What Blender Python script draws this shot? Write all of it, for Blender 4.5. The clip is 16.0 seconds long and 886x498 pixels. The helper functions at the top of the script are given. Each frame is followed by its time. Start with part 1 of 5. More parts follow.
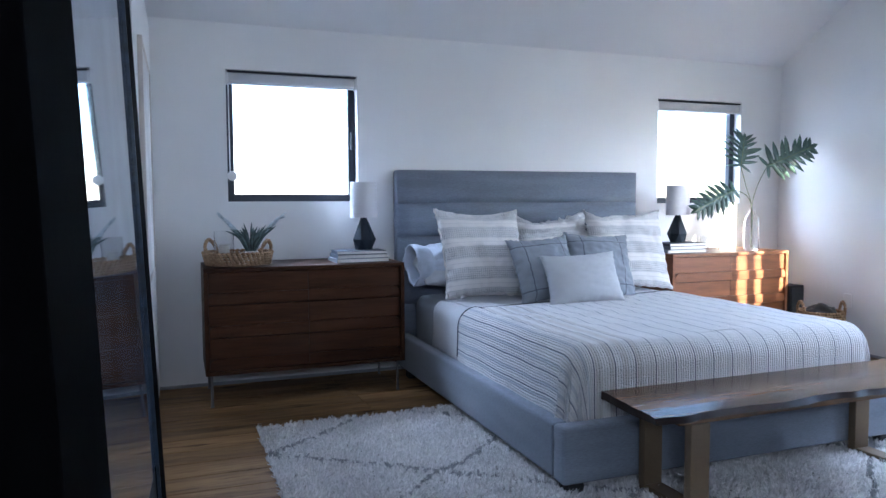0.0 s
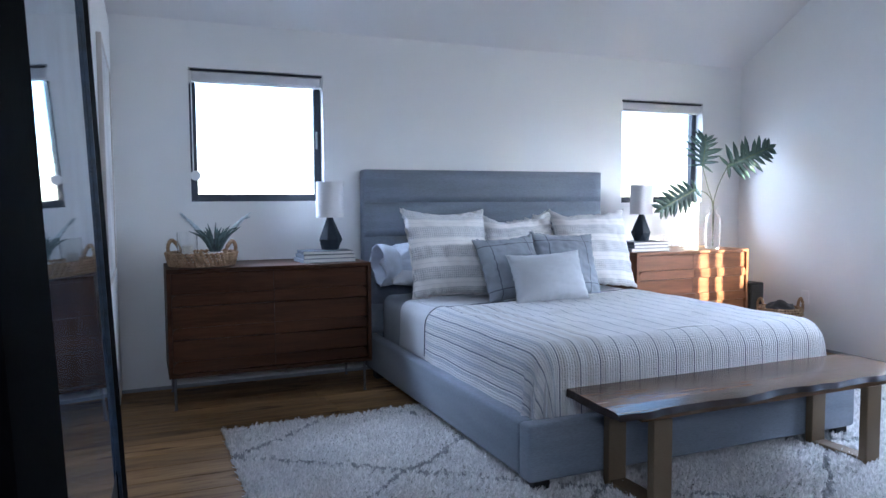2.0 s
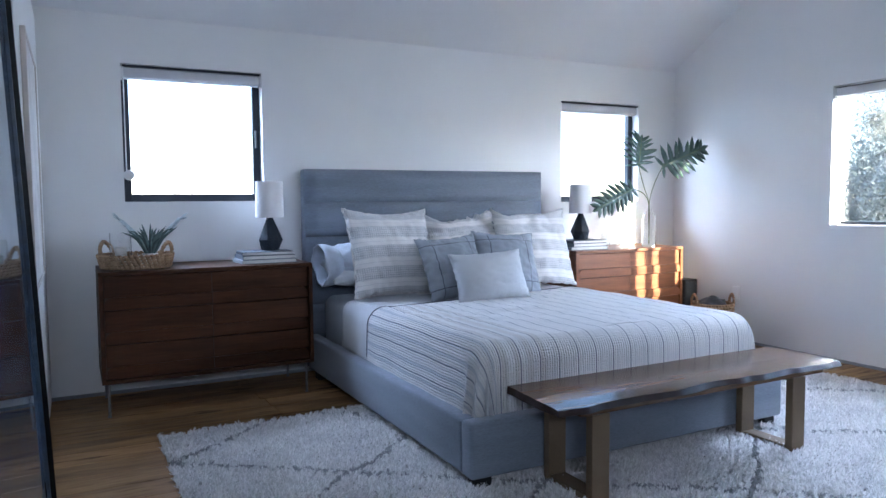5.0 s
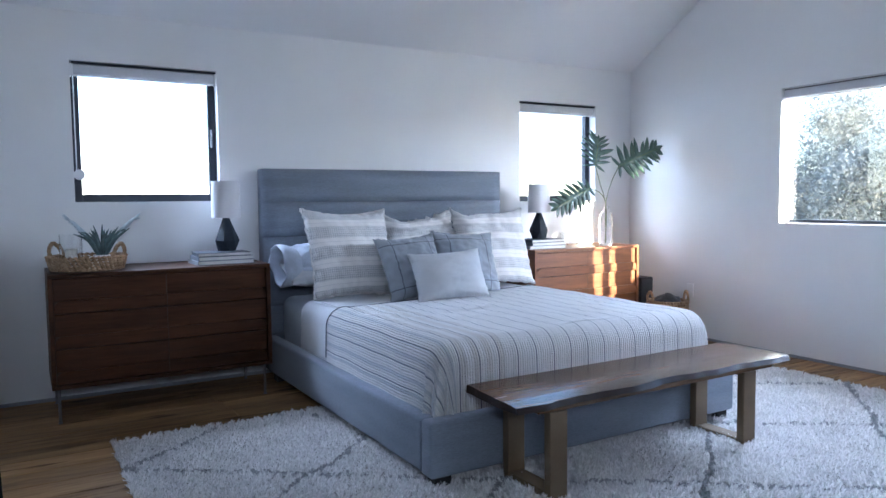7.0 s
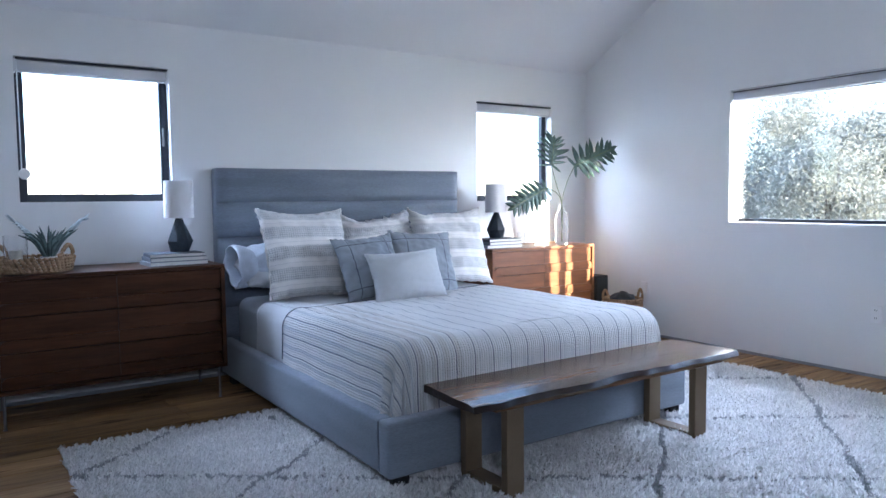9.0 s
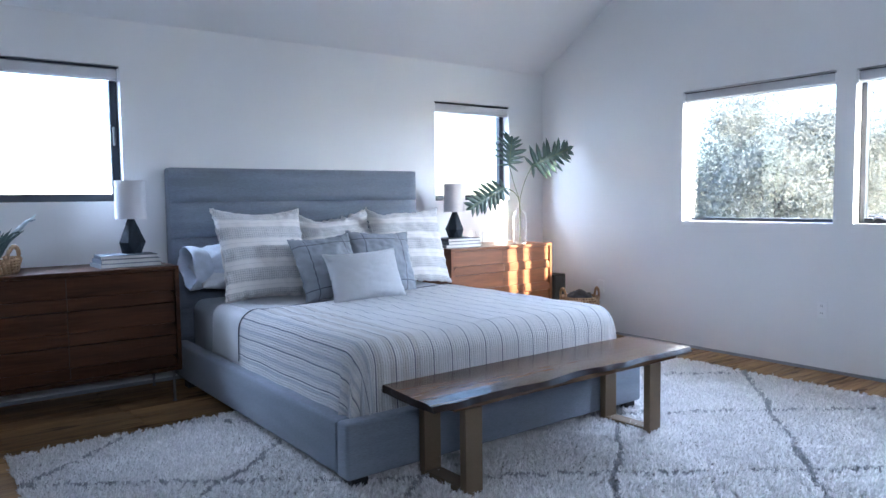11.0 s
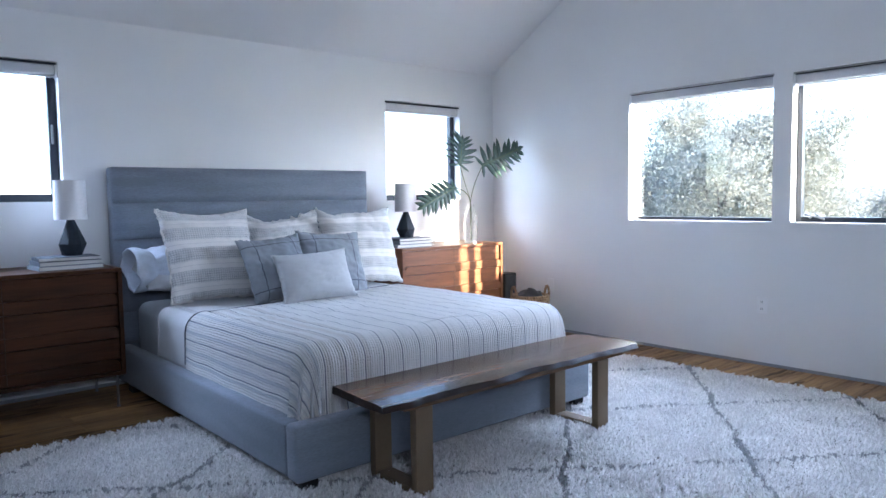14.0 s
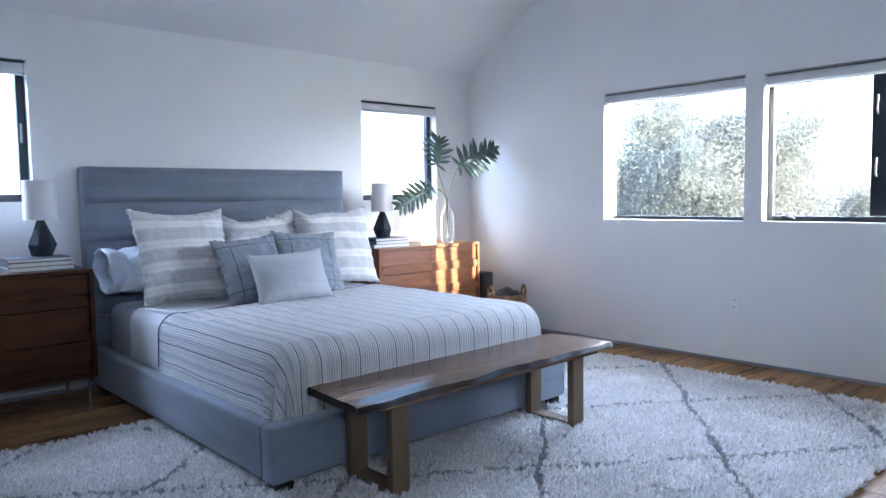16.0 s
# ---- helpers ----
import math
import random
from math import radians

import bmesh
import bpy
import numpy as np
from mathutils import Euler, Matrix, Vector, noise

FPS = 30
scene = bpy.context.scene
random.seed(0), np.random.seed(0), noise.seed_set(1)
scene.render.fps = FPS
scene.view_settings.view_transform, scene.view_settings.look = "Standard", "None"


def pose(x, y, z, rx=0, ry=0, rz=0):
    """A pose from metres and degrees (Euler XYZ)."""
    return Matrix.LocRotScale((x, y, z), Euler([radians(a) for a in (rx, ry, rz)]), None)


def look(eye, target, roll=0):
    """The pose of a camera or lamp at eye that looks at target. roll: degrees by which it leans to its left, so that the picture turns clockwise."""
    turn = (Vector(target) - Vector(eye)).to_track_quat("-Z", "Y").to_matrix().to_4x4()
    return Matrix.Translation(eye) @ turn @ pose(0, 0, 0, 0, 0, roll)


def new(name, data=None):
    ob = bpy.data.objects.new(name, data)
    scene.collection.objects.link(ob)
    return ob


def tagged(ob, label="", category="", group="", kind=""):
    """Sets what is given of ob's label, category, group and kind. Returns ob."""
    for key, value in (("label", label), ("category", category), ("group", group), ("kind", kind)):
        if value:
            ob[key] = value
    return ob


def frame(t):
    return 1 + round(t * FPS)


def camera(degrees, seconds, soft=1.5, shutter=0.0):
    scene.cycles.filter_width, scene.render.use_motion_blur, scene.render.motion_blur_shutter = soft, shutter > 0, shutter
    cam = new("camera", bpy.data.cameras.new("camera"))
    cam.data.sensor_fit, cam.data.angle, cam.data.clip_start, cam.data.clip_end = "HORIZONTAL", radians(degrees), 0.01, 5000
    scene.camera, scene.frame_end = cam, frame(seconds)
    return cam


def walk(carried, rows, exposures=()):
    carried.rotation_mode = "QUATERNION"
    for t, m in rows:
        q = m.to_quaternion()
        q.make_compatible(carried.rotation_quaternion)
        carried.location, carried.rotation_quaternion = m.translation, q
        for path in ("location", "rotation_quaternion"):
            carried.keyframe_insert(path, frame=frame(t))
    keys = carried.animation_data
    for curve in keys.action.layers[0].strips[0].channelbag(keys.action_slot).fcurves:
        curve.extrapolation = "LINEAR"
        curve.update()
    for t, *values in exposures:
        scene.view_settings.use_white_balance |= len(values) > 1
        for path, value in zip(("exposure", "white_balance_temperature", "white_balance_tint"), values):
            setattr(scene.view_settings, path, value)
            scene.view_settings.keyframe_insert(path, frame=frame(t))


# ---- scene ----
cam = camera(63.70, 16.0)
PATH = [
    (0, -0.0003, -0.0009, 1.2500, 86.326, 0.268, -20.282),
    (0.5, 0.0014, -0.0028, 1.2502, 86.315, 0.283, -20.780),
    (1, 0.0031, -0.0047, 1.2505, 86.294, 0.325, -21.433),
    (1.5, 0.0048, -0.0065, 1.2507, 86.285, 0.337, -22.112),
    (2, 0.0065, -0.0084, 1.2510, 86.274, 0.357, -22.853),
    (2.5, 0.0082, -0.0103, 1.2512, 86.263, 0.388, -23.572),
    (3, 0.0099, -0.0121, 1.2515, 86.253, 0.412, -24.335),
    (3.5, 0.0116, -0.0140, 1.2517, 86.230, 0.421, -25.062),
    (4, 0.0133, -0.0159, 1.2520, 86.220, 0.436, -25.845),
    (6.5, 0.0218, -0.0252, 1.2532, 86.144, 0.545, -29.668),
    (7, 0.0235, -0.0271, 1.2534, 86.131, 0.575, -30.509),
    (7.5, 0.0252, -0.0289, 1.2537, 86.119, 0.585, -31.251),
    (8, 0.0269, -0.0308, 1.2539, 86.094, 0.603, -32.092),
    (8.5, 0.0286, -0.0327, 1.2542, 86.082, 0.609, -32.923),
    (9, 0.0303, -0.0345, 1.2544, 86.062, 0.623, -33.813),
    (9.5, 0.0320, -0.0364, 1.2547, 86.044, 0.652, -34.657),
    (10, 0.0337, -0.0382, 1.2549, 86.025, 0.679, -35.526),
    (12.5, 0.0422, -0.0476, 1.2561, 85.942, 0.762, -38.971),
    (13, 0.0439, -0.0494, 1.2564, 85.923, 0.754, -39.601),
    (13.5, 0.0456, -0.0513, 1.2566, 85.915, 0.775, -40.194),
    (14, 0.0473, -0.0532, 1.2569, 85.907, 0.798, -40.825),
    (14.5, 0.0490, -0.0550, 1.2571, 85.884, 0.816, -41.318),
    (15, 0.0507, -0.0569, 1.2574, 85.876, 0.825, -41.829),
    (15.5, 0.0524, -0.0588, 1.2576, 85.853, 0.817, -42.213),
    (16, 0.0541, -0.0606, 1.2579, 85.850, 0.847, -42.609),
]
EV, KELVIN, TINT = 2.90, 5360, 13
walk(cam, [(t, pose(*p)) for t, *p in PATH], [(0.0, EV, KELVIN, TINT), (16.0, EV, KELVIN, TINT)])

# ---- light ----
SUN_DIR = Vector((0.30, -1.0, 0.315)).normalized()
world = bpy.data.worlds.new("sky")
scene.world = world
world.use_nodes = True
sky = world.node_tree.nodes.new("ShaderNodeTexSky")
sky.sky_type = "NISHITA"
sky.sun_disc = False
sky.sun_elevation = math.asin(SUN_DIR.z)
sky.sun_rotation = math.atan2(SUN_DIR.x, SUN_DIR.y)
sky.air_density, sky.dust_density, sky.ozone_density = 1.0, 0.6, 1.5
bg = world.node_tree.nodes["Background"]
bg.inputs["Strength"].default_value = 0.12
world.node_tree.links.new(sky.outputs["Color"], bg.inputs["Color"])

sun_data = bpy.data.lights.new("sun", "SUN")
sun_data.energy, sun_data.angle, sun_data.color = 5.0, radians(0.6), (1.0, 0.85, 0.56)
sun = new("sun", sun_data)
sun.matrix_world = look(SUN_DIR * 30, (0, 0, 0))


def window_light(name, centre, target, width, height, power, colour=(0.72, 0.83, 1.0)):
    d = bpy.data.lights.new(name, "AREA")
    d.shape, d.size, d.size_y, d.energy, d.color = "RECTANGLE", width, height, power, colour
    ob = new(name, d)
    ob.matrix_world = look(centre, target)
    return ob


# ---- materials ----
def material(name, base, rough=0.6, metal=0.0, var=0.12, scale=6.0, fine=60.0, bump=0.15, depth=0.004,
             stretch=(1, 1, 1), second=None, coord="Object", sheen=0.0, coat=0.0, transmit=0.0, rough_var=0.08, spec=0.5, per_piece=0.0):
    """A surface with variation at two scales: broad stains and fine grain."""
    m = bpy.data.materials.new(name)
    m.use_nodes = True
    nt = m.node_tree
    nd, ln = nt.nodes, nt.links
    bsdf = nd["Principled BSDF"]
    tc = nd.new("ShaderNodeTexCoord")
    mp = nd.new("ShaderNodeMapping")
    mp.inputs["Scale"].default_value = stretch
    ln.new(tc.outputs[coord], mp.inputs["Vector"])
    broad = nd.new("ShaderNodeTexNoise")
    broad.inputs["Scale"].default_value, broad.inputs["Detail"].default_value = scale, 4
    grain = nd.new("ShaderNodeTexNoise")
    grain.inputs["Scale"].default_value, grain.inputs["Detail"].default_value = fine, 5
    for n in (broad, grain):
        ln.new(mp.outputs["Vector"], n.inputs["Vector"])
    mixn = nd.new("ShaderNodeMix")
    mixn.data_type = "FLOAT"
    mixn.inputs["Factor"].default_value = 0.45
    ln.new(broad.outputs["Fac"], mixn.inputs[2])
    ln.new(grain.outputs["Fac"], mixn.inputs[3])
    ramp = nd.new("ShaderNodeValToRGB")
    dark = second or [c * (1 - var) for c in base]
    light = [min(1, c * (1 + var * 0.7)) for c in base]
    ramp.color_ramp.elements[0].color, ramp.color_ramp.elements[0].position = (*dark, 1), 0.36
    ramp.color_ramp.elements[1].color, ramp.color_ramp.elements[1].position = (*light, 1), 0.64
    ln.new(mixn.outputs[0], ramp.inputs["Fac"])
    out = ramp.outputs["Color"]
    if per_piece:
        info = nd.new("ShaderNodeObjectInfo")
        hsv = nd.new("ShaderNodeHueSaturation")
        rng = nd.new("ShaderNodeMapRange")
        rng.inputs["To Min"].default_value, rng.inputs["To Max"].default_value = 1 - per_piece, 1 + per_piece
        ln.new(info.outputs["Random"], rng.inputs["Value"])
        ln.new(rng.outputs["Result"], hsv.inputs["Value"])
        ln.new(out, hsv.inputs["Color"])
        out = hsv.outputs["Color"]
    ln.new(out, bsdf.inputs["Base Color"])
    rr = nd.new("ShaderNodeMapRange")
    rr.inputs["To Min"].default_value, rr.inputs["To Max"].default_value = max(0.02, rough - rough_var), min(1, rough + rough_var)
    ln.new(broad.outputs["Fac"], rr.inputs["Value"])
    ln.new(rr.outputs["Result"], bsdf.inputs["Roughness"])
    bsdf.inputs["Metallic"].default_value = metal
    bsdf.inputs["Sheen Weight"].default_value = sheen
    bsdf.inputs["Coat Weight"].default_value = coat
    bsdf.inputs["Transmission Weight"].default_value = transmit
    bsdf.inputs["Specular IOR Level"].default_value = spec
    if bump:
        b = nd.new("ShaderNodeBump")
        b.inputs["Strength"].default_value, b.inputs["Distance"].default_value = bump, depth
        ln.new(grain.outputs["Fac"], b.inputs["Height"])
        ln.new(b.outputs["Normal"], bsdf.inputs["Normal"])
    return m


def wood(name, dark, light, axis="x", rough=0.4, scale=1.0, per_piece=0.0, knots=False, spec=0.5):
    """Wood with a grain that runs along one axis of the object."""
    m = bpy.data.materials.new(name)
    m.use_nodes = True
    nd, ln = m.node_tree.nodes, m.node_tree.links
    bsdf = nd["Principled BSDF"]
    tc = nd.new("ShaderNodeTexCoord")
    info = nd.new("ShaderNodeObjectInfo")
    shift = nd.new("ShaderNodeVectorMath")
    shift.operation = "MULTIPLY_ADD"
    shift.inputs[1].default_value = (31.0, 17.0, 23.0)
    comb = nd.new("ShaderNodeCombineXYZ")
    for k in range(3):
        ln.new(info.outputs["Random"], comb.inputs[k])
    ln.new(comb.outputs[0], shift.inputs[0])
    ln.new(tc.outputs["Object"], shift.inputs[2])
    mp = nd.new("ShaderNodeMapping")
    long, wide = 1.2 * scale, 14.0 * scale
    mp.inputs["Scale"].default_value = {"x": (long, wide, wide), "y": (wide, long, wide), "z": (wide, wide, long)}[axis]
    ln.new(shift.outputs[0], mp.inputs["Vector"])
    big = nd.new("ShaderNodeTexNoise")
    big.inputs["Scale"].default_value, big.inputs["Detail"].default_value, big.inputs["Distortion"].default_value = 1.0, 6, 0.6
    fine = nd.new("ShaderNodeTexNoise")
    fine.inputs["Scale"].default_value, fine.inputs["Detail"].default_value = 7.0, 4
    for n in (big, fine):
        ln.new(mp.outputs["Vector"], n.inputs["Vector"])
    mixn = nd.new("ShaderNodeMix")
    mixn.data_type = "FLOAT"
    mixn.inputs["Factor"].default_value = 0.35
    ln.new(big.outputs["Fac"], mixn.inputs[2])
    ln.new(fine.outputs["Fac"], mixn.inputs[3])
    ramp = nd.new("ShaderNodeValToRGB")
    e = ramp.color_ramp.elements
    e[0].color, e[0].position = (*dark, 1), 0.34
    e[1].color, e[1].position = (*light, 1), 0.66
    ln.new(mixn.outputs[0], ramp.inputs["Fac"])
    out = ramp.outputs["Color"]
    if knots:
        kn = nd.new("ShaderNodeTexNoise")
        kmap = nd.new("ShaderNodeMapping")
        kmap.inputs["Scale"].default_value = (2.2, 11.0, 1.0)
        ln.new(shift.outputs[0], kmap.inputs["Vector"])
        ln.new(kmap.outputs["Vector"], kn.inputs["Vector"])
        kn.inputs["Scale"].default_value, kn.inputs["Detail"].default_value = 1.0, 7
        kr = nd.new("ShaderNodeValToRGB")
        kr.color_ramp.elements[0].position, kr.color_ramp.elements[1].position = 0.59, 0.66
        kr.color_ramp.elements[0].color, kr.color_ramp.elements[1].color = (1, 1, 1, 1), (0.32, 0.26, 0.22, 1)
        ln.new(kn.outputs["Fac"], kr.inputs["Fac"])
        mul = nd.new("ShaderNodeMix")
        mul.data_type, mul.blend_type = "RGBA", "MULTIPLY"
        mul.inputs["Factor"].default_value = 1.0
        ln.new(out, mul.inputs[6])
        ln.new(kr.outputs["Color"], mul.inputs[7])
        out = mul.outputs[2]
    if per_piece:
        hsv = nd.new("ShaderNodeHueSaturation")
        rng = nd.new("ShaderNodeMapRange")
        rng.inputs["To Min"].default_value, rng.inputs["To Max"].default_value = 1 - per_piece, 1 + per_piece
        ln.new(info.outputs["Random"], rng.inputs["Value"])
        ln.new(rng.outputs["Result"], hsv.inputs["Value"])
        ln.new(out, hsv.inputs["Color"])
        out = hsv.outputs["Color"]
    ln.new(out, bsdf.inputs["Base Color"])
    rr = nd.new("ShaderNodeMapRange")
    rr.inputs["To Min"].default_value, rr.inputs["To Max"].default_value = rough - 0.1, rough + 0.12
    ln.new(big.outputs["Fac"], rr.inputs["Value"])
    ln.new(rr.outputs["Result"], bsdf.inputs["Roughness"])
    bsdf.inputs["Specular IOR Level"].default_value = spec
    b = nd.new("ShaderNodeBump")
    b.inputs["Strength"].default_value, b.inputs["Distance"].default_value = 0.25, 0.002
    ln.new(fine.outputs["Fac"], b.inputs["Height"])
    ln.new(b.outputs["Normal"], bsdf.inputs["Normal"])
    return m


def bands(m, uv_axis, period, width, colour, offset=0.0, strength=1.0, soft=0.1, speckle=0.0):
    """Adds woven bands to a cloth, across one axis of its own flat measure in metres."""
    nd, ln = m.node_tree.nodes, m.node_tree.links
    bsdf = nd["Principled BSDF"]
    old = bsdf.inputs["Base Color"].links[0].from_socket
    uv = nd.new("ShaderNodeUVMap")
    sep = nd.new("ShaderNodeSeparateXYZ")
    ln.new(uv.outputs["UV"], sep.inputs[0])
    add = nd.new("ShaderNodeMath")
    add.operation = "ADD"
    add.inputs[1].default_value = offset + 50 * period
    ln.new(sep.outputs[uv_axis], add.inputs[0])
    div = nd.new("ShaderNodeMath")
    div.operation = "DIVIDE"
    div.inputs[1].default_value = period
    ln.new(add.outputs[0], div.inputs[0])
    fr = nd.new("ShaderNodeMath")
    fr.operation = "PINGPONG"
    fr.inputs[1].default_value = 0.5
    ln.new(div.outputs[0], fr.inputs[0])
    half = width / period / 2
    mr = nd.new("ShaderNodeMapRange")
    mr.inputs["From Min"].default_value, mr.inputs["From Max"].default_value = half * (1 - soft), half * (1 + soft)
    mr.inputs["To Min"].default_value, mr.inputs["To Max"].default_value = strength, 0.0
    ln.new(fr.outputs[0], mr.inputs["Value"])
    fac = mr.outputs["Result"]
    if speckle:
        ch = nd.new("ShaderNodeTexChecker")
        rot = nd.new("ShaderNodeMapping")
        rot.inputs["Rotation"].default_value = (0, 0, radians(45))
        rot.inputs["Scale"].default_value = (1.0, 1.0, 1)
        ln.new(uv.outputs["UV"], rot.inputs["Vector"])
        ln.new(rot.outputs["Vector"], ch.inputs["Vector"])
        ch.inputs["Scale"].default_value = speckle
        nz = nd.new("ShaderNodeTexNoise")
        nz.inputs["Scale"].default_value = speckle * 0.35
        ln.new(uv.outputs["UV"], nz.inputs["Vector"])
        mm = nd.new("ShaderNodeMath")
        mm.operation = "MULTIPLY"
        ln.new(ch.outputs["Fac"], mm.inputs[0])
        ln.new(fac, mm.inputs[1])
        m2 = nd.new("ShaderNodeMath")
        m2.operation = "MULTIPLY"
        ln.new(mm.outputs[0], m2.inputs[0])
        ln.new(nz.outputs["Fac"], m2.inputs[1])
        m3 = nd.new("ShaderNodeMath")
        m3.operation = "MULTIPLY"
        m3.inputs[1].default_value = 1.8
        m3.use_clamp = True
        ln.new(m2.outputs[0], m3.inputs[0])
        fac = m3.outputs[0]
    mx = nd.new("ShaderNodeMix")
    mx.data_type = "RGBA"
    ln.new(fac, mx.inputs["Factor"])
    ln.new(old, mx.inputs[6])
    mx.inputs[7].default_value = (*colour, 1)
    ln.new(mx.outputs[2], bsdf.inputs["Base Color"])
    return m


def pucker(m, across, along, strength, depth, rib=0.0):
    """Gives a cloth a crinkled relief, sized in metres of its own flat measure."""
    nd, ln = m.node_tree.nodes, m.node_tree.links
    bsdf = nd["Principled BSDF"]
    uv = nd.new("ShaderNodeUVMap")
    mp = nd.new("ShaderNodeMapping")
    mp.inputs["Scale"].default_value = (1 / across, 1 / along, 1)
    ln.new(uv.outputs["UV"], mp.inputs["Vector"])
    nz = nd.new("ShaderNodeTexNoise")
    nz.inputs["Scale"].default_value, nz.inputs["Detail"].default_value = 1.0, 3
    ln.new(mp.outputs["Vector"], nz.inputs["Vector"])
    b = nd.new("ShaderNodeBump")
    b.inputs["Strength"].default_value, b.inputs["Distance"].default_value = strength, depth
    height = nz.outputs["Fac"]
    if rib:
        sep = nd.new("ShaderNodeSeparateXYZ")
        ln.new(uv.outputs["UV"], sep.inputs[0])
        rate = nd.new("ShaderNodeMath")
        rate.operation = "MULTIPLY"
        rate.inputs[1].default_value = 2 * math.pi / rib
        ln.new(sep.outputs[0], rate.inputs[0])
        wave = nd.new("ShaderNodeMath")
        wave.operation = "COSINE"
        ln.new(rate.outputs[0], wave.inputs[0])
        both = nd.new("ShaderNodeMath")
        both.operation = "MULTIPLY_ADD"
        both.inputs[1].default_value = -0.15
        ln.new(wave.outputs[0], both.inputs[0])
        ln.new(height, both.inputs[2])
        height = both.outputs[0]
    ln.new(height, b.inputs["Height"])
    ln.new(b.outputs["Normal"], bsdf.inputs["Normal"])
    return m


def glass(name, rough=0.0, tint=(1, 1, 1)):
    m = bpy.data.materials.new(name)
    m.use_nodes = True
    b = m.node_tree.nodes["Principled BSDF"]
    b.inputs["Base Color"].default_value = (*tint, 1)
    b.inputs["Transmission Weight"].default_value, b.inputs["Roughness"].default_value, b.inputs["IOR"].default_value = 1.0, rough, 1.45
    return m


WALL = material("wall_paint", (0.82, 0.82, 0.815), 0.75, var=0.03, scale=1.2, fine=220, bump=0.12, depth=0.002)
CEIL = material("ceiling_paint", (0.78, 0.78, 0.785), 0.8, var=0.03, scale=0.9, fine=160, bump=0.1, depth=0.002)
# wall paint darkened to grey so the unseen south wall bounces less light
LOW_BOUNCE_WALL = material("low_bounce_grey", (0.26, 0.27, 0.28), 0.75, var=0.03, scale=1.2, fine=220, bump=0.12, depth=0.002)
TRIM = material("grey_trim_paint", (0.30, 0.31, 0.33), 0.6, var=0.1, bump=0.05)
SUBFLOOR = material("dark_subfloor", (0.05, 0.035, 0.025), 0.9)
FLOOR = wood("oak_plank", (0.16, 0.086, 0.038), (0.43, 0.265, 0.12), "x", 0.5, 0.8, per_piece=0.18, knots=True, spec=0.13)
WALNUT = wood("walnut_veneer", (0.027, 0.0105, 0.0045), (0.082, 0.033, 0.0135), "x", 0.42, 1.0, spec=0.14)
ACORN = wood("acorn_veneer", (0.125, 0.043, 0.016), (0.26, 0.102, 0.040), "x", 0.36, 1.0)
SLAB = wood("live_edge_walnut", (0.026, 0.0095, 0.004), (0.225, 0.118, 0.050), "x", 0.22, 0.75, spec=0.5)
BARK = material("live_edge_bark", (0.018, 0.009, 0.006), 0.36, var=0.45, scale=12, fine=50, bump=0.3, depth=0.005, spec=0.28)
BRONZE = material("bronze_paint", (0.165, 0.115, 0.066), 0.45, 0.30, var=0.12, scale=8, fine=120, bump=0.08)
STEEL = material("brushed_steel", (0.27, 0.27, 0.28), 0.38, 0.9, var=0.08, bump=0.05)
FRAME = material("black_window_frame", (0.012, 0.016, 0.026), 0.4, 0.2, var=0.15, fine=150, bump=0.05)
WHITE_PLASTIC = material("white_plastic", (0.86, 0.86, 0.86), 0.4, var=0.03, bump=0.03)
SHADE_CLOTH = material("roller_shade_cloth", (0.62, 0.62, 0.64), 0.8, var=0.05, fine=300, bump=0.2, depth=0.001)
BED_CLOTH = material("blue_grey_linen", (0.188, 0.215, 0.264), 0.9, var=0.24, scale=9, fine=330, bump=0.6, depth=0.002, stretch=(0.13, 0.13, 1), sheen=0.2)
MATTRESS = material("grey_mattress_cover", (0.34, 0.36, 0.40), 0.9, var=0.1, scale=8, fine=300, bump=0.3, depth=0.001, sheen=0.2)
SHEET = material("white_sheet", (0.53, 0.535, 0.55), 0.85, var=0.05, scale=9, fine=240, bump=0.25, depth=0.002, sheen=0.15)
pucker(SHEET, 0.012, 0.012, 0.5, 0.004)
PILLOW_BLUE = material("pale_blue_pillowcase", (0.50, 0.54, 0.61), 0.85, var=0.2, scale=12, fine=240, bump=0.25, depth=0.002, sheen=0.15)
COVERLET = material("seersucker_coverlet", (0.74, 0.73, 0.72), 0.9, var=0.06, scale=8, fine=200, bump=0, sheen=0.1)
for shift in (0.20, 0.13, 0.06, -0.01):
    bands(COVERLET, 0, 1.9, 0.034, (0.40, 0.34, 0.29), shift, 0.32, 0.25)
for shift, wide in ((2.665, 0.012), (2.60, 0.020), (2.535, 0.009), (2.49, 0.018), (2.435, 0.010), (2.375, 0.022)):
    bands(COVERLET, 0, 4.0, wide, (0.32, 0.36, 0.43), shift, 0.48, 0.3)
bands(COVERLET, 0, 0.0135, 0.0045, (0.42, 0.43, 0.45), 0.0, 0.14, 0.5)
bands(COVERLET, 0, 0.054, 0.005, (0.30, 0.32, 0.36), 0.02, 0.30, 0.35)
bands(COVERLET, 0, 0.108, 0.006, (0.11, 0.13, 0.18), 0.05, 0.85, 0.3)
pucker(COVERLET, 0.010, 0.008, 1.0, 0.013, 0.0135)
SHAM = material("woven_cotton_sham", (0.80, 0.775, 0.75), 0.9, var=0.06, scale=9, fine=260, bump=0, sheen=0.15)
bands(SHAM, 1, 0.148, 0.086, (0.47, 0.485, 0.51), 0.02, 0.40, 0.08)
bands(SHAM, 1, 0.148, 0.086, (0.20, 0.21, 0.225), 0.02, 0.48, 0.12, 95)
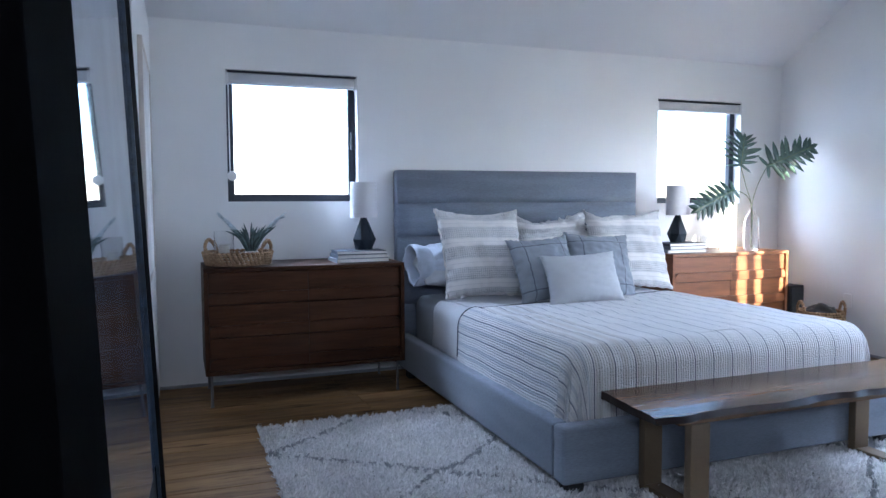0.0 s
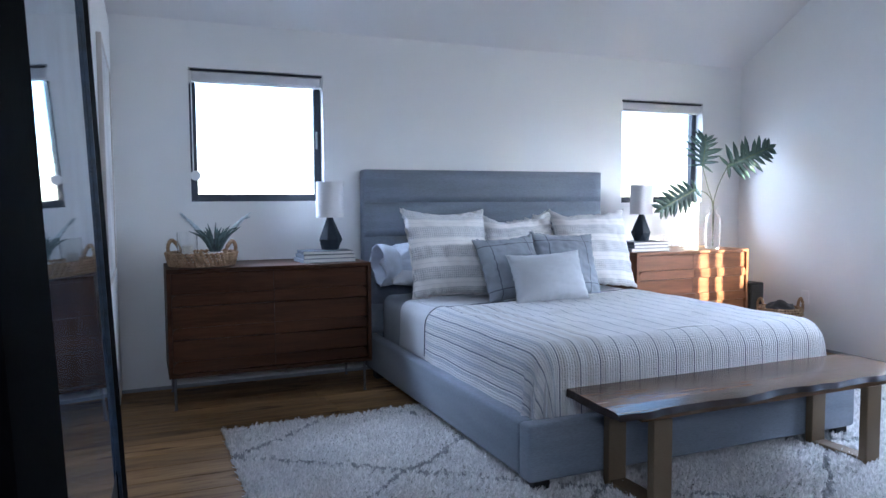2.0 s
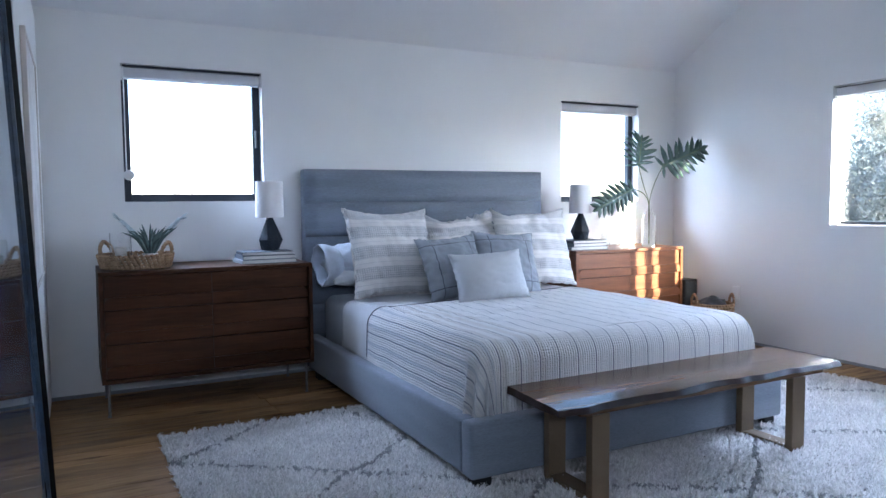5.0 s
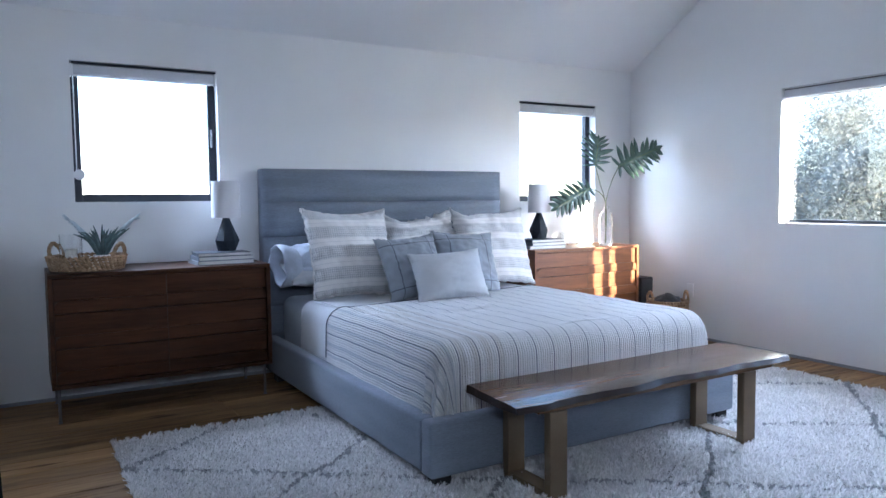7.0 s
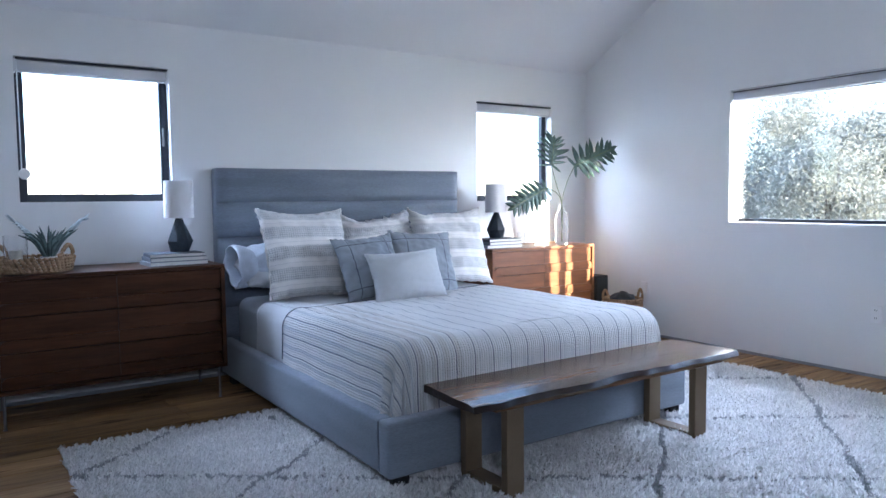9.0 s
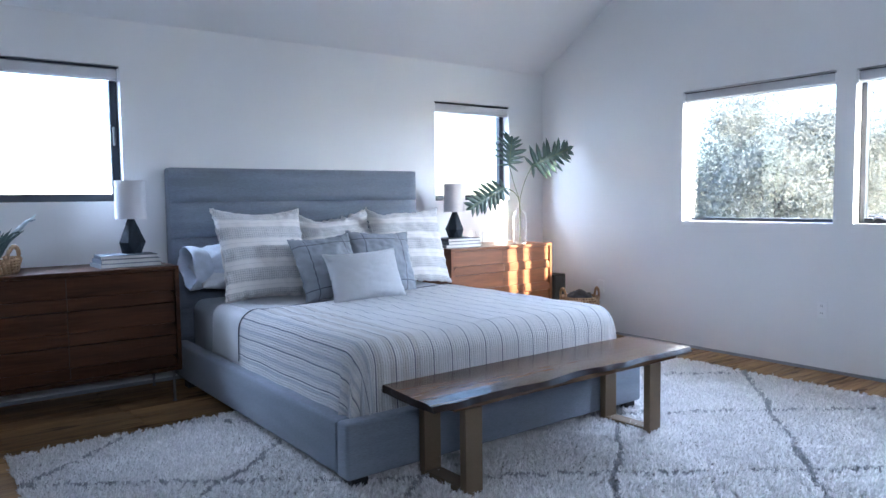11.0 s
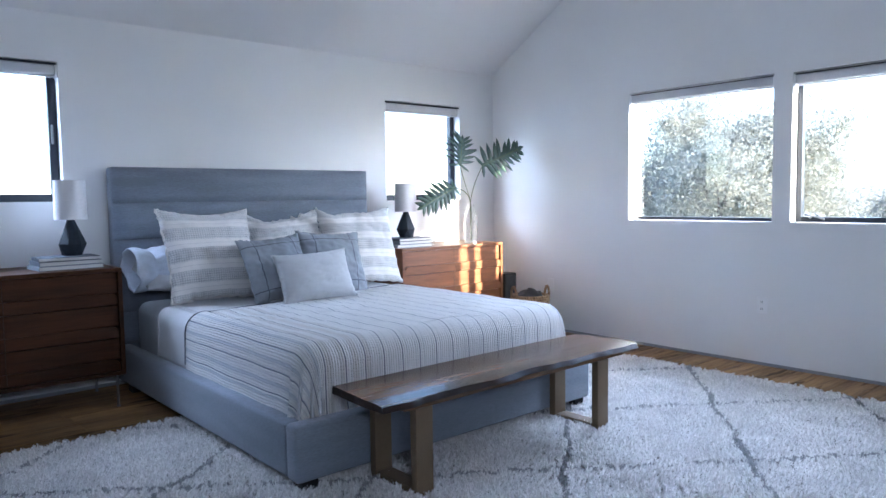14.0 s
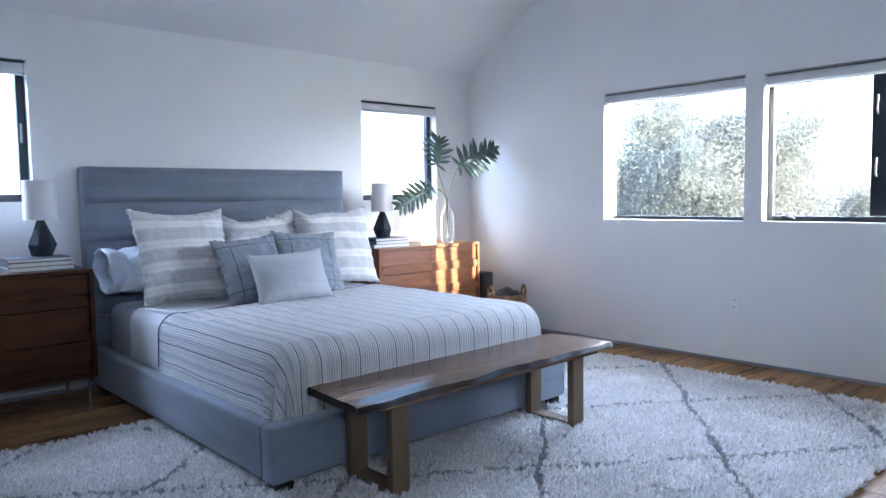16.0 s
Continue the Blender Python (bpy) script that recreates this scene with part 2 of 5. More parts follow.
bands(SHAM, 1, 0.148, 0.009, (0.66, 0.64, 0.615), 0.02, 0.35, 0.4)
bands(SHAM, 1, 0.148, 0.006, (0.66, 0.64, 0.615), 0.048, 0.25, 0.4)
bands(SHAM, 1, 0.148, 0.006, (0.66, 0.64, 0.615), -0.008, 0.25, 0.4)
bands(SHAM, 1, 0.148, 0.005, (0.42, 0.42, 0.43), 0.094, 0.35, 0.4)
pucker(SHAM, 0.010, 0.006, 0.35, 0.004)
CUSHION = material("chambray_cushion", (0.265, 0.288, 0.32), 0.9, var=0.12, scale=10, fine=300, bump=0, sheen=0.2)
bands(CUSHION, 0, 0.29, 0.007, (0.07, 0.08, 0.11), 0.145, 0.85, 0.3)
bands(CUSHION, 1, 0.31, 0.007, (0.07, 0.08, 0.11), 0.155, 0.85, 0.3)
pucker(CUSHION, 0.006, 0.006, 0.25, 0.002)
LINEN = material("pale_linen", (0.48, 0.49, 0.505), 0.9, var=0.04, scale=10, fine=320, bump=0.35, depth=0.0015, sheen=0.2)
pucker(LINEN, 0.007, 0.005, 0.7, 0.004)
LAMP_SHADE = material("white_lamp_linen", (0.74, 0.73, 0.74), 0.85, var=0.04, fine=320, bump=0.2, depth=0.001)
LAMP_BASE = material("slate_ceramic", (0.026, 0.034, 0.044), 0.55, spec=0.2, var=0.25, scale=14, fine=120, bump=0.12)
BOOK_A = material("book_cover_blue", (0.05, 0.06, 0.08), 0.5, var=0.1, bump=0.05)
BOOK_B = material("book_cover_grey", (0.12, 0.14, 0.165), 0.5, var=0.1, bump=0.05)
BOOK_C = material("book_cover_white", (0.26, 0.28, 0.31), 0.5, var=0.06, bump=0.05)
PAPER = material("book_pages", (0.68, 0.67, 0.64), 0.9, var=0.08, scale=3, fine=400, bump=0.3, depth=0.001, stretch=(1, 1, 8))
ROPE = material("seagrass_rope", (0.40, 0.27, 0.16), 0.85, var=0.35, scale=22, fine=150, bump=0.5, depth=0.004, second=(0.20, 0.12, 0.06))
LEAF = material("glossy_green_leaf", (0.070, 0.128, 0.090), 0.40, spec=1.0, coat=0.25, var=0.35, scale=9, fine=60, bump=0.1, second=(0.036, 0.080, 0.068))
STEM = material("green_stem", (0.12, 0.16, 0.06), 0.5)
AIR_TIP = material("pale_succulent_tip", (0.50, 0.58, 0.63), 0.5, var=0.3, scale=14, fine=70, bump=0.1)
AIR_LEAF = material("grey_green_succulent", (0.085, 0.135, 0.135), 0.45, var=0.5, scale=14, fine=70, bump=0.1)
POT = material("white_ceramic_pot", (0.72, 0.71, 0.69), 0.45, var=0.05, bump=0.05)
WAX = material("candle_wax", (0.74, 0.71, 0.64), 0.5, var=0.05, bump=0.04)
BLACK = material("black_box_vinyl", (0.010, 0.010, 0.012), 0.5, var=0.2, fine=200, bump=0.1)
SHAM_EDGE = material("cream_cotton_border", (0.70, 0.67, 0.64), 0.9, var=0.08, scale=12, fine=220, bump=0.3, depth=0.002, sheen=0.15)
BLACK_FRAME = material("black_mirror_frame", (0.0022, 0.0022, 0.0026), 0.9, spec=0.02, var=0.3, scale=9, fine=180, bump=0.12)
# worn black paint whose blue stands in for reflected window light
WORN_LIT_FRAME = material("worn_frame_blue_reflection", (0.030, 0.050, 0.082), 0.4, spec=0.5, var=0.6, scale=30, fine=240, bump=0.3, depth=0.002)
DARK_CLOTH = material("charcoal_throw", (0.035, 0.037, 0.042), 0.9, var=0.3, fine=220, bump=0.4, sheen=0.2)
ART_WOOD = wood("limed_oak_picture_frame", (0.50, 0.45, 0.41), (0.68, 0.63, 0.59), "z", 0.5)
ART_MAT = material("pale_art_print", (0.68, 0.66, 0.64), 0.8, var=0.2, scale=3, fine=30, bump=0.05)
PILE = material("cream_wool_pile", (0.88, 0.865, 0.85), 1.0, var=0.10, scale=5, fine=90, bump=0, spec=0.05)
JUTE = material("jute_rug_backing", (0.62, 0.60, 0.58), 0.95, var=0.2, scale=20, fine=200, bump=0.3, depth=0.002)
PILE_DARK = material("grey_wool_pile", (0.44, 0.445, 0.455), 1.0, var=0.22, scale=8, fine=90, bump=0, spec=0.05)
for woolly in (PILE, PILE_DARK):
    nd, ln = woolly.node_tree.nodes, woolly.node_tree.links
    pr = nd["Principled BSDF"]
    geo = nd.new("ShaderNodeNewGeometry")
    rng_ = nd.new("ShaderNodeMapRange")
    rng_.inputs["To Min"].default_value, rng_.inputs["To Max"].default_value = 0.78, 1.15
    hs_ = nd.new("ShaderNodeHueSaturation")
    ln.new(geo.outputs["Random Per Island"], rng_.inputs["Value"])
    ln.new(rng_.outputs["Result"], hs_.inputs["Value"])
    ln.new(pr.inputs["Base Color"].links[0].from_socket, hs_.inputs["Color"])
    ln.new(hs_.outputs["Color"], pr.inputs["Base Color"])
    # wool lets light through its thin yarn
    tr = nd.new("ShaderNodeBsdfTranslucent")
    mx = nd.new("ShaderNodeMixShader")
    mx.inputs[0].default_value = 0.33
    ln.new(hs_.outputs["Color"], tr.inputs["Color"])
    ln.new(pr.outputs[0], mx.inputs[1])
    ln.new(tr.outputs[0], mx.inputs[2])
    ln.new(mx.outputs[0], nd["Material Output"].inputs["Surface"])
# far tree's bark and leaves, with bright haze put into their colours
HAZED_BARK = material("haze_paled_bark", (0.55, 0.50, 0.48), 0.9, var=0.2, scale=6, fine=40, bump=0.3, depth=0.01)
HAZED_FOLIAGE = material("haze_paled_foliage", (0.50, 0.44, 0.41), 0.8, var=0.2, bump=0)
FOLIAGE = material("olive_foliage", (0.30, 0.31, 0.285), 0.9, var=0.3, scale=2.2, fine=8, bump=0)
TRUNK = material("tree_bark", (0.105, 0.095, 0.085), 0.9, var=0.3, scale=6, fine=40, bump=0.6, depth=0.02)
GROUND = material("dry_lawn", (0.16, 0.15, 0.10), 0.95, var=0.3, scale=0.3, fine=5, bump=0.2, depth=0.02)
ROOF = material("pale_roof", (0.45, 0.44, 0.43), 0.8, var=0.15, scale=1, fine=20, bump=0.2)
STUCCO = material("stucco", (0.62, 0.60, 0.57), 0.9, var=0.08, scale=1, fine=60, bump=0.3)
GLASS = glass("clear_glass")
for leafy in (FOLIAGE, LEAF):
    nd, ln = leafy.node_tree.nodes, leafy.node_tree.links
    pr = nd["Principled BSDF"]
    tr = nd.new("ShaderNodeBsdfTranslucent")
    mx = nd.new("ShaderNodeMixShader")
    mx.inputs[0].default_value = 0.6 if leafy == FOLIAGE else 0.3
    ln.new(pr.inputs["Base Color"].links[0].from_socket, tr.inputs["Color"])
    ln.new(pr.outputs[0], mx.inputs[1])
    ln.new(tr.outputs[0], mx.inputs[2])
    ln.new(mx.outputs[0], nd["Material Output"].inputs["Surface"])
MIRROR = bpy.data.materials.new("mirror_silver")
MIRROR.use_nodes = True
_b = MIRROR.node_tree.nodes["Principled BSDF"]
_b.inputs["Metallic"].default_value, _b.inputs["Roughness"].default_value = 1.0, 0.03
_b.inputs["Base Color"].default_value = (0.42, 0.50, 0.60, 1)
# a bluish film of dust and wiping streaks on the glass
nd, ln = MIRROR.node_tree.nodes, MIRROR.node_tree.links
film = nd.new("ShaderNodeBsdfDiffuse")
film.inputs["Color"].default_value = (0.36, 0.47, 0.64, 1)
tc = nd.new("ShaderNodeTexCoord")
streak = nd.new("ShaderNodeMapping")
streak.inputs["Scale"].default_value = (1, 2.6, 1.8)
smear = nd.new("ShaderNodeTexNoise")
smear.inputs["Scale"].default_value, smear.inputs["Detail"].default_value = 2.0, 5
much = nd.new("ShaderNodeMapRange")
much.inputs["From Min"].default_value, much.inputs["From Max"].default_value = 0.35, 0.75
much.inputs["To Min"].default_value, much.inputs["To Max"].default_value = 0.03, 0.13
mx = nd.new("ShaderNodeMixShader")
ln.new(tc.outputs["Object"], streak.inputs["Vector"])
ln.new(streak.outputs["Vector"], smear.inputs["Vector"])
ln.new(smear.outputs["Fac"], much.inputs["Value"])
ln.new(much.outputs["Result"], mx.inputs[0])
ln.new(_b.outputs[0], mx.inputs[1])
ln.new(film.outputs[0], mx.inputs[2])
ln.new(mx.outputs[0], nd["Material Output"].inputs["Surface"])


# ---- mesh tools ----
def raw(name, verts, faces, mat, parent=None, smooth=False, uv=None, label=""):
    me = bpy.data.meshes.new(name)
    me.from_pydata([tuple(v) for v in verts], [], [tuple(f) for f in faces])
    if uv is not None:
        lay = me.uv_layers.new(name="UVMap")
        idx = np.empty(len(me.loops), dtype=np.int32)
        me.loops.foreach_get("vertex_index", idx)
        lay.data.foreach_set("uv", np.asarray(uv, dtype=np.float32)[idx].ravel())
    if smooth:
        me.polygons.foreach_set("use_smooth", [True] * len(me.polygons))
    me.materials.append(mat)
    me.update()
    ob = new(name, me)
    if parent is not None:
        ob.parent = parent
    if label:
        ob["label"] = label
    return ob


def part(name, bm, mat, parent=None, label="", smooth=False):
    bmesh.ops.recalc_face_normals(bm, faces=bm.faces[:])
    me = bpy.data.meshes.new(name)
    bm.to_mesh(me)
    bm.free()
    if smooth:
        me.polygons.foreach_set("use_smooth", [True] * len(me.polygons))
        try:
            me.set_sharp_from_angle(angle=radians(38))
        except AttributeError:
            pass
    me.materials.append(mat)
    ob = new(name, me)
    if parent is not None:
        ob.parent = parent
    if label:
        ob["label"] = label
    return ob


def add_box(bm, lo, hi, bevel=0.0, seg=2):
    r = bmesh.ops.create_cube(bm, size=1.0)
    vs = r["verts"]
    for v in vs:
        v.co = Vector([lo[k] + (v.co[k] + 0.5) * (hi[k] - lo[k]) for k in range(3)])
    if bevel:
        es = {e for v in vs for e in v.link_edges}
        bmesh.ops.bevel(bm, geom=list(es), offset=bevel, segments=seg, affect="EDGES", profile=0.5)
    return bm


def box(lo, hi, bevel=0.0, seg=2):
    return add_box(bmesh.new(), lo, hi, bevel, seg)


def lathe(profile, seg=32, centre=(0, 0, 0)):
    """A turned shape from (radius, height) pairs."""
    bm = bmesh.new()
    rings = []
    for r, z in profile:
        if r < 1e-5:
            rings.append([bm.verts.new((centre[0], centre[1], centre[2] + z))])
        else:
            rings.append([bm.verts.new((centre[0] + r * math.cos(2 * math.pi * k / seg), centre[1] + r * math.sin(2 * math.pi * k / seg), centre[2] + z)) for k in range(seg)])
    for a, b in zip(rings, rings[1:]):
        for k in range(seg):
            n = (k + 1) % seg
            if len(a) == 1 and len(b) == 1:
                continue
            if len(a) == 1:
                bm.faces.new((a[0], b[k], b[n]))
            elif len(b) == 1:
                bm.faces.new((a[k], a[n], b[0]))
            else:
                bm.faces.new((a[k], a[n], b[n], b[k]))
    return bm


def tube(points, radius, sides=8, taper=None, closed=False):
    """A round bar along a line of points."""
    bm = bmesh.new()
    pts = [Vector(p) for p in points]
    n = len(pts)
    rings = []
    for i, p in enumerate(pts):
        a, b = (pts[i - 1] if i or closed else pts[0]), (pts[(i + 1) % n] if i < n - 1 or closed else pts[-1])
        d = (b - a).normalized()
        up = Vector((0, 0, 1)) if abs(d.z) < 0.9 else Vector((0, 1, 0))
        s = d.cross(up).normalized()
        t = s.cross(d).normalized()
        r = radius if taper is None else taper[i]
        rings.append([bm.verts.new(p + r * (s * math.cos(2 * math.pi * k / sides) + t * math.sin(2 * math.pi * k / sides))) for k in range(sides)])
    pairs = list(zip(rings, rings[1:])) + ([(rings[-1], rings[0])] if closed else [])
    for a, b in pairs:
        for k in range(sides):
            bm.faces.new((a[k], a[(k + 1) % sides], b[(k + 1) % sides], b[k]))
    if not closed:
        bm.faces.new(rings[0][::-1])
        bm.faces.new(rings[-1])
    return bm


def thing(name, at, label, category, group="", kind=""):
    ob = new(name)
    ob.location = at
    ob.empty_display_size = 0.1
    return tagged(ob, label, category, group, kind)


def rel(ob, lo, hi):
    o = ob.location
    return tuple(a - b for a, b in zip(lo, o)), tuple(a - b for a, b in zip(hi, o))


def arch(points, steps=8):
    """A smooth line through a few points."""
    pts = [Vector(p) for p in points]
    pts = [pts[0] * 2 - pts[1]] + pts + [pts[-1] * 2 - pts[-2]]
    out = []
    for i in range(1, len(pts) - 2):
        a, b, c, d = pts[i - 1:i + 3]
        for k in range(steps):
            t = k / steps
            out.append(0.5 * ((2 * b) + (c - a) * t + (2 * a - 5 * b + 4 * c - d) * t * t + (3 * b - a - 3 * c + d) * t ** 3))
    out.append(pts[-2])
    return out

# ---- the room ----
XL, XR, YB, YF, T = -0.154, 5.185, 5.109, -2.7, 0.16
XLN, YJOG = -0.31, 3.07
EAVE, RIDGE_Y, SLOPE = 2.473, 1.22, 0.604
RIDGE_Z = EAVE + SLOPE * (YB - RIDGE_Y)
W1 = (0.318, 1.230, 1.268, 2.166)
W2 = (3.842, 4.732, 1.240, 2.128)
R1 = (2.284, 3.492, 1.052, 2.104)
R2 = (0.800, 2.153, 1.052, 2.094)
L6 = (-2.0, -0.6, 0.85, 2.05)
R3 = (-1.90, -0.50, 0.90, 2.10)


def wall_bm(a0, a1, z0, z1, holes, make):
    """Boxes that fill a wall round its openings; make(a0, a1, z0, z1) gives the corners."""
    bm = bmesh.new()
    at = a0
    for h0, h1, s0, s1 in sorted(holes):
        add_box(bm, *make(at, h0, z0, z1))
        add_box(bm, *make(h0, h1, z0, s0))
        add_box(bm, *make(h0, h1, s1, z1))
        at = h1
    add_box(bm, *make(at, a1, z0, z1))
    return bm


def gable(bm, x0, x1):
    z = EAVE - 0.07
    prof = [(YF - T, z), (YB + T, z), (YB + T, EAVE - SLOPE * T + 0.05), (RIDGE_Y, RIDGE_Z + 0.05), (YF - T, RIDGE_Z - SLOPE * (RIDGE_Y - YF + T) + 0.05)]
    a = [bm.verts.new((x0, y, h)) for y, h in prof]
    b = [bm.verts.new((x1, y, h)) for y, h in prof]
    bm.faces.new(a)
    bm.faces.new(b[::-1])
    for k in range(5):
        bm.faces.new((a[k], b[k], b[(k + 1) % 5], a[(k + 1) % 5]))


tagged(part("wall_north", wall_bm(XLN - T, XR + T, 0, EAVE + 0.02, [W1, W2], lambda a, b, c, d: ((a, YB, c), (b, YB + T, d))), WALL), "white painted bedroom wall behind the headboard", "wall", kind="structure")
bm = wall_bm(YF - T, YB, 0, EAVE - 0.07, [R1, R2, R3], lambda a, b, c, d: ((XR, a, c), (XR + T, b, d)))
gable(bm, XR, XR + T)
tagged(part("wall_east", bm, WALL), "white painted gable wall with a row of windows", "wall", kind="structure")
bm = wall_bm(YF - T, YJOG, 0, EAVE - 0.07, [L6], lambda a, b, c, d: ((XLN - T, a, c), (XLN, b, d)))
add_box(bm, (XLN - T, YJOG, 0), (XL, YB, EAVE - 0.07))
gable(bm, XLN - T, XLN)
tagged(part("wall_west", bm, WALL), "white painted wall behind the leaning mirror", "wall", kind="structure")
# out of view; its grey holds down the light on the foot rail
tagged(part("wall_south", box((XLN, YF - T, 0), (XR, YF, EAVE)), LOW_BOUNCE_WALL), "unseen wall closing the room, coloured grey to cut bounced light", "wall", kind="structure")
bm = bmesh.new()
for y0, z0, y1, z1 in ((YB + 0.25, EAVE - SLOPE * 0.25, RIDGE_Y, RIDGE_Z), (RIDGE_Y, RIDGE_Z, YF - 0.25, RIDGE_Z - SLOPE * (RIDGE_Y - YF + 0.25))):
    q = [(y0, z0), (y1, z1), (y1, z1 + 0.14), (y0, z0 + 0.14)]
    a = [bm.verts.new((XLN - T, y, z)) for y, z in q]
    b = [bm.verts.new((XR + T, y, z)) for y, z in q]
    bm.faces.new(a)
    bm.faces.new(b[::-1])
    for k in range(4):
        bm.faces.new((a[k], b[k], b[(k + 1) % 4], a[(k + 1) % 4]))
tagged(part("ceiling", bm, CEIL), "white vaulted ceiling that slopes up from the eaves", "ceiling", kind="structure")
floor = tagged(part("floor", box((XLN - T, YF - T, -0.25), (XR + T, YB + T, -0.016)), SUBFLOOR), "rustic oak plank floor with dark knots and cracks", "floor", kind="structure")
bm = box((XL, YB - 0.008, 0.0), (XR - 0.008, YB, 0.022))
add_box(bm, (XR - 0.008, YF, 0.0), (XR, YB, 0.022))
tagged(part("baseboard", bm, TRIM), "thin grey metal base trim along the walls", "baseboard", kind="structure")


def window(name, m, L, H, label, handle=False, crank=False, mullion=False, chain=False, blind=False, pale=False, bar=0.050, rail=0.0055):
    """A black framed window in an opening L by H; its own x runs along the wall, y outwards, z up."""
    w = thing(name, (0, 0, 0), label, "window", "bedroom windows", "structure")
    w.matrix_world = m
    b = bar
    bm = bmesh.new()
    part("stile", box((0.0005, 0.085, 0.0005), (b - 0.0005, 0.135, H - 0.0005), 0.0015), WHITE_PLASTIC if pale else FRAME, w)
    add_box(bm, (L - b, 0.085, 0.0005), (L - 0.0005, 0.135, H - 0.0005), 0.0015)
    add_box(bm, (b, 0.087, 0.0005), (L - b, 0.133, b), 0.0015)
    add_box(bm, (b, 0.087, H - b), (L - b, 0.133, H - 0.0005), 0.0015)
    part("window_frame", bm, FRAME, w, "black powder-coated metal frame")
    pane = part("pane", box((b, 0.108, b), (L - b, 0.112, H - b)), GLASS, w, "clear glass pane")
    pane.visible_shadow = False
    cas = part("roller_shade", box((0.012, 0.008, H - 0.084), (L - 0.012, 0.068, H - 0.018), 0.012, 3), SHADE_CLOTH, w, "rolled-up white fabric shade", True)
    part("hem_bar", box((0.015, 0.03, H - 0.094), (L - 0.015, 0.046, H - 0.0845), 0.003), WHITE_PLASTIC, cas)
    part("head_rail", box((0.012, 0.004, H - 0.0165), (L - 0.006, 0.072, H - rail)), FRAME, w, "black shade head rail")
    for x in (0.002, L - 0.012):
        part("bracket", box((x, 0.004, H - 0.096), (x + 0.0098, 0.07, H - 0.016), 0.002), WHITE_PLASTIC, w)
    if chain:
        part("pull_chain", tube([(0.016, 0.004, H - 0.02), (0.017, 0.004, 0.20)], 0.0035, 6), WHITE_PLASTIC, w, "thin white pull chain")
        bm = lathe([(0, 0), (0.030, 0.002), (0.034, 0.008), (0.030, 0.014), (0, 0.016)], 20)
        bmesh.ops.rotate(bm, verts=bm.verts[:], cent=(0, 0, 0), matrix=Matrix.Rotation(radians(90), 3, "X"))
        bmesh.ops.translate(bm, verts=bm.verts[:], vec=(0.03, 0.003, 0.175))
        part("chain_tensioner", bm, WHITE_PLASTIC, w, "round white chain tensioner", True)
    if handle:
        part("handle", box((L - 0.04, 0.066, H * 0.42), (L - 0.026, 0.084, H * 0.56), 0.005), STEEL, w, "small metal latch lever")
    if crank:
        part("crank", tube(arch([(0.10, 0.08, 0.03), (0.13, 0.05, 0.045), (0.19, 0.045, 0.03), (0.21, 0.045, 0.02)]), 0.007, 8), STEEL, w, "folding metal window crank", True)
        part("crank_base", box((0.07, 0.055, 0.0425), (0.17, 0.086, 0.060), 0.006), STEEL, w)
    if mullion:
        ml = part("mullion", box((0.665, 0.080, 0.0425), (0.775, 0.1345, H - 0.0425), 0.005), FRAME, w, "thick black meeting stile")
        for z in (0.30, 0.70):
            part("latch", tube(arch([(0.70, 0.078, z), (0.70, 0.055, z + 0.03), (0.705, 0.052, z + 0.12)]), 0.007, 8), STEEL, ml, "slim metal latch")
    if blind:
        part("blind", box((0.01, 0.074, 0.01), (L - 0.01, 0.078, H - 0.02)), SHADE_CLOTH, w, "lowered white fabric shade of an added window")
    return w


window("window_1", pose(W1[0], YB, W1[2]), W1[1] - W1[0], W1[3] - W1[2], "square black framed window with a rolled white shade", handle=True, chain=True)
window("window_2", pose(W2[0], YB, W2[2]), W2[1] - W2[0], W2[3] - W2[2], "square black framed window above the sunlit dresser")
window("window_3", pose(XR, R1[1], R1[2], 0, 0, -90), R1[1] - R1[0], R1[3] - R1[2], "wide fixed window looking onto leafy trees", pale=True, bar=0.026, rail=0.0120)
window("window_4", pose(XR, R2[1], R2[2], 0, 0, -90), R2[1] - R2[0], R2[3] - R2[2], "casement window with black stile and metal latches", crank=True, mullion=True, bar=0.036, rail=0.0120)
# two windows added out of view for the fill lamps; shades keep sun out
window("unseen_window_5", pose(XR, R3[1], R3[2], 0, 0, -90), R3[1] - R3[0], R3[3] - R3[2], "unseen added window with its white shade drawn down", blind=True)
window("unseen_window_6", pose(XLN, L6[0], L6[2], 0, 0, 90), L6[1] - L6[0], L6[3] - L6[2], "unseen added side window with its white shade drawn down", blind=True)
# fill lamps added indoors before the unseen shades; the west one brightens the ceiling
window_light("added_east_fill", (XR - 0.02, -1.2, 1.5), (1.5, 0.4, 1.6), 1.3, 1.1, 0.3)
window_light("added_west_fill", (XLN + 0.06, -1.3, 1.90), (3.6, 1.6, 4.4), 1.2, 0.3, 8.0, (0.86, 0.90, 0.95))
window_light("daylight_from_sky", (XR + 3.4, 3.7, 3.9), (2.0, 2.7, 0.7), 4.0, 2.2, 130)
window_light("daylight_from_sky_by_the_sun", (XR + 2.7, -1.7, 2.9), (3.0, 4.6, 0.9), 2.6, 1.8, 94, (0.80, 0.88, 1.0))
window_light("daylight_from_north_sky", (-0.5, YB + 1.8, 3.6), (0.78, YB, 1.7), 2.6, 1.5, 74)
window_light("daylight_over_far_dresser", (2.8, YB + 1.9, 2.2), (4.30, YB, 1.70), 4.0, 2.2, 23)


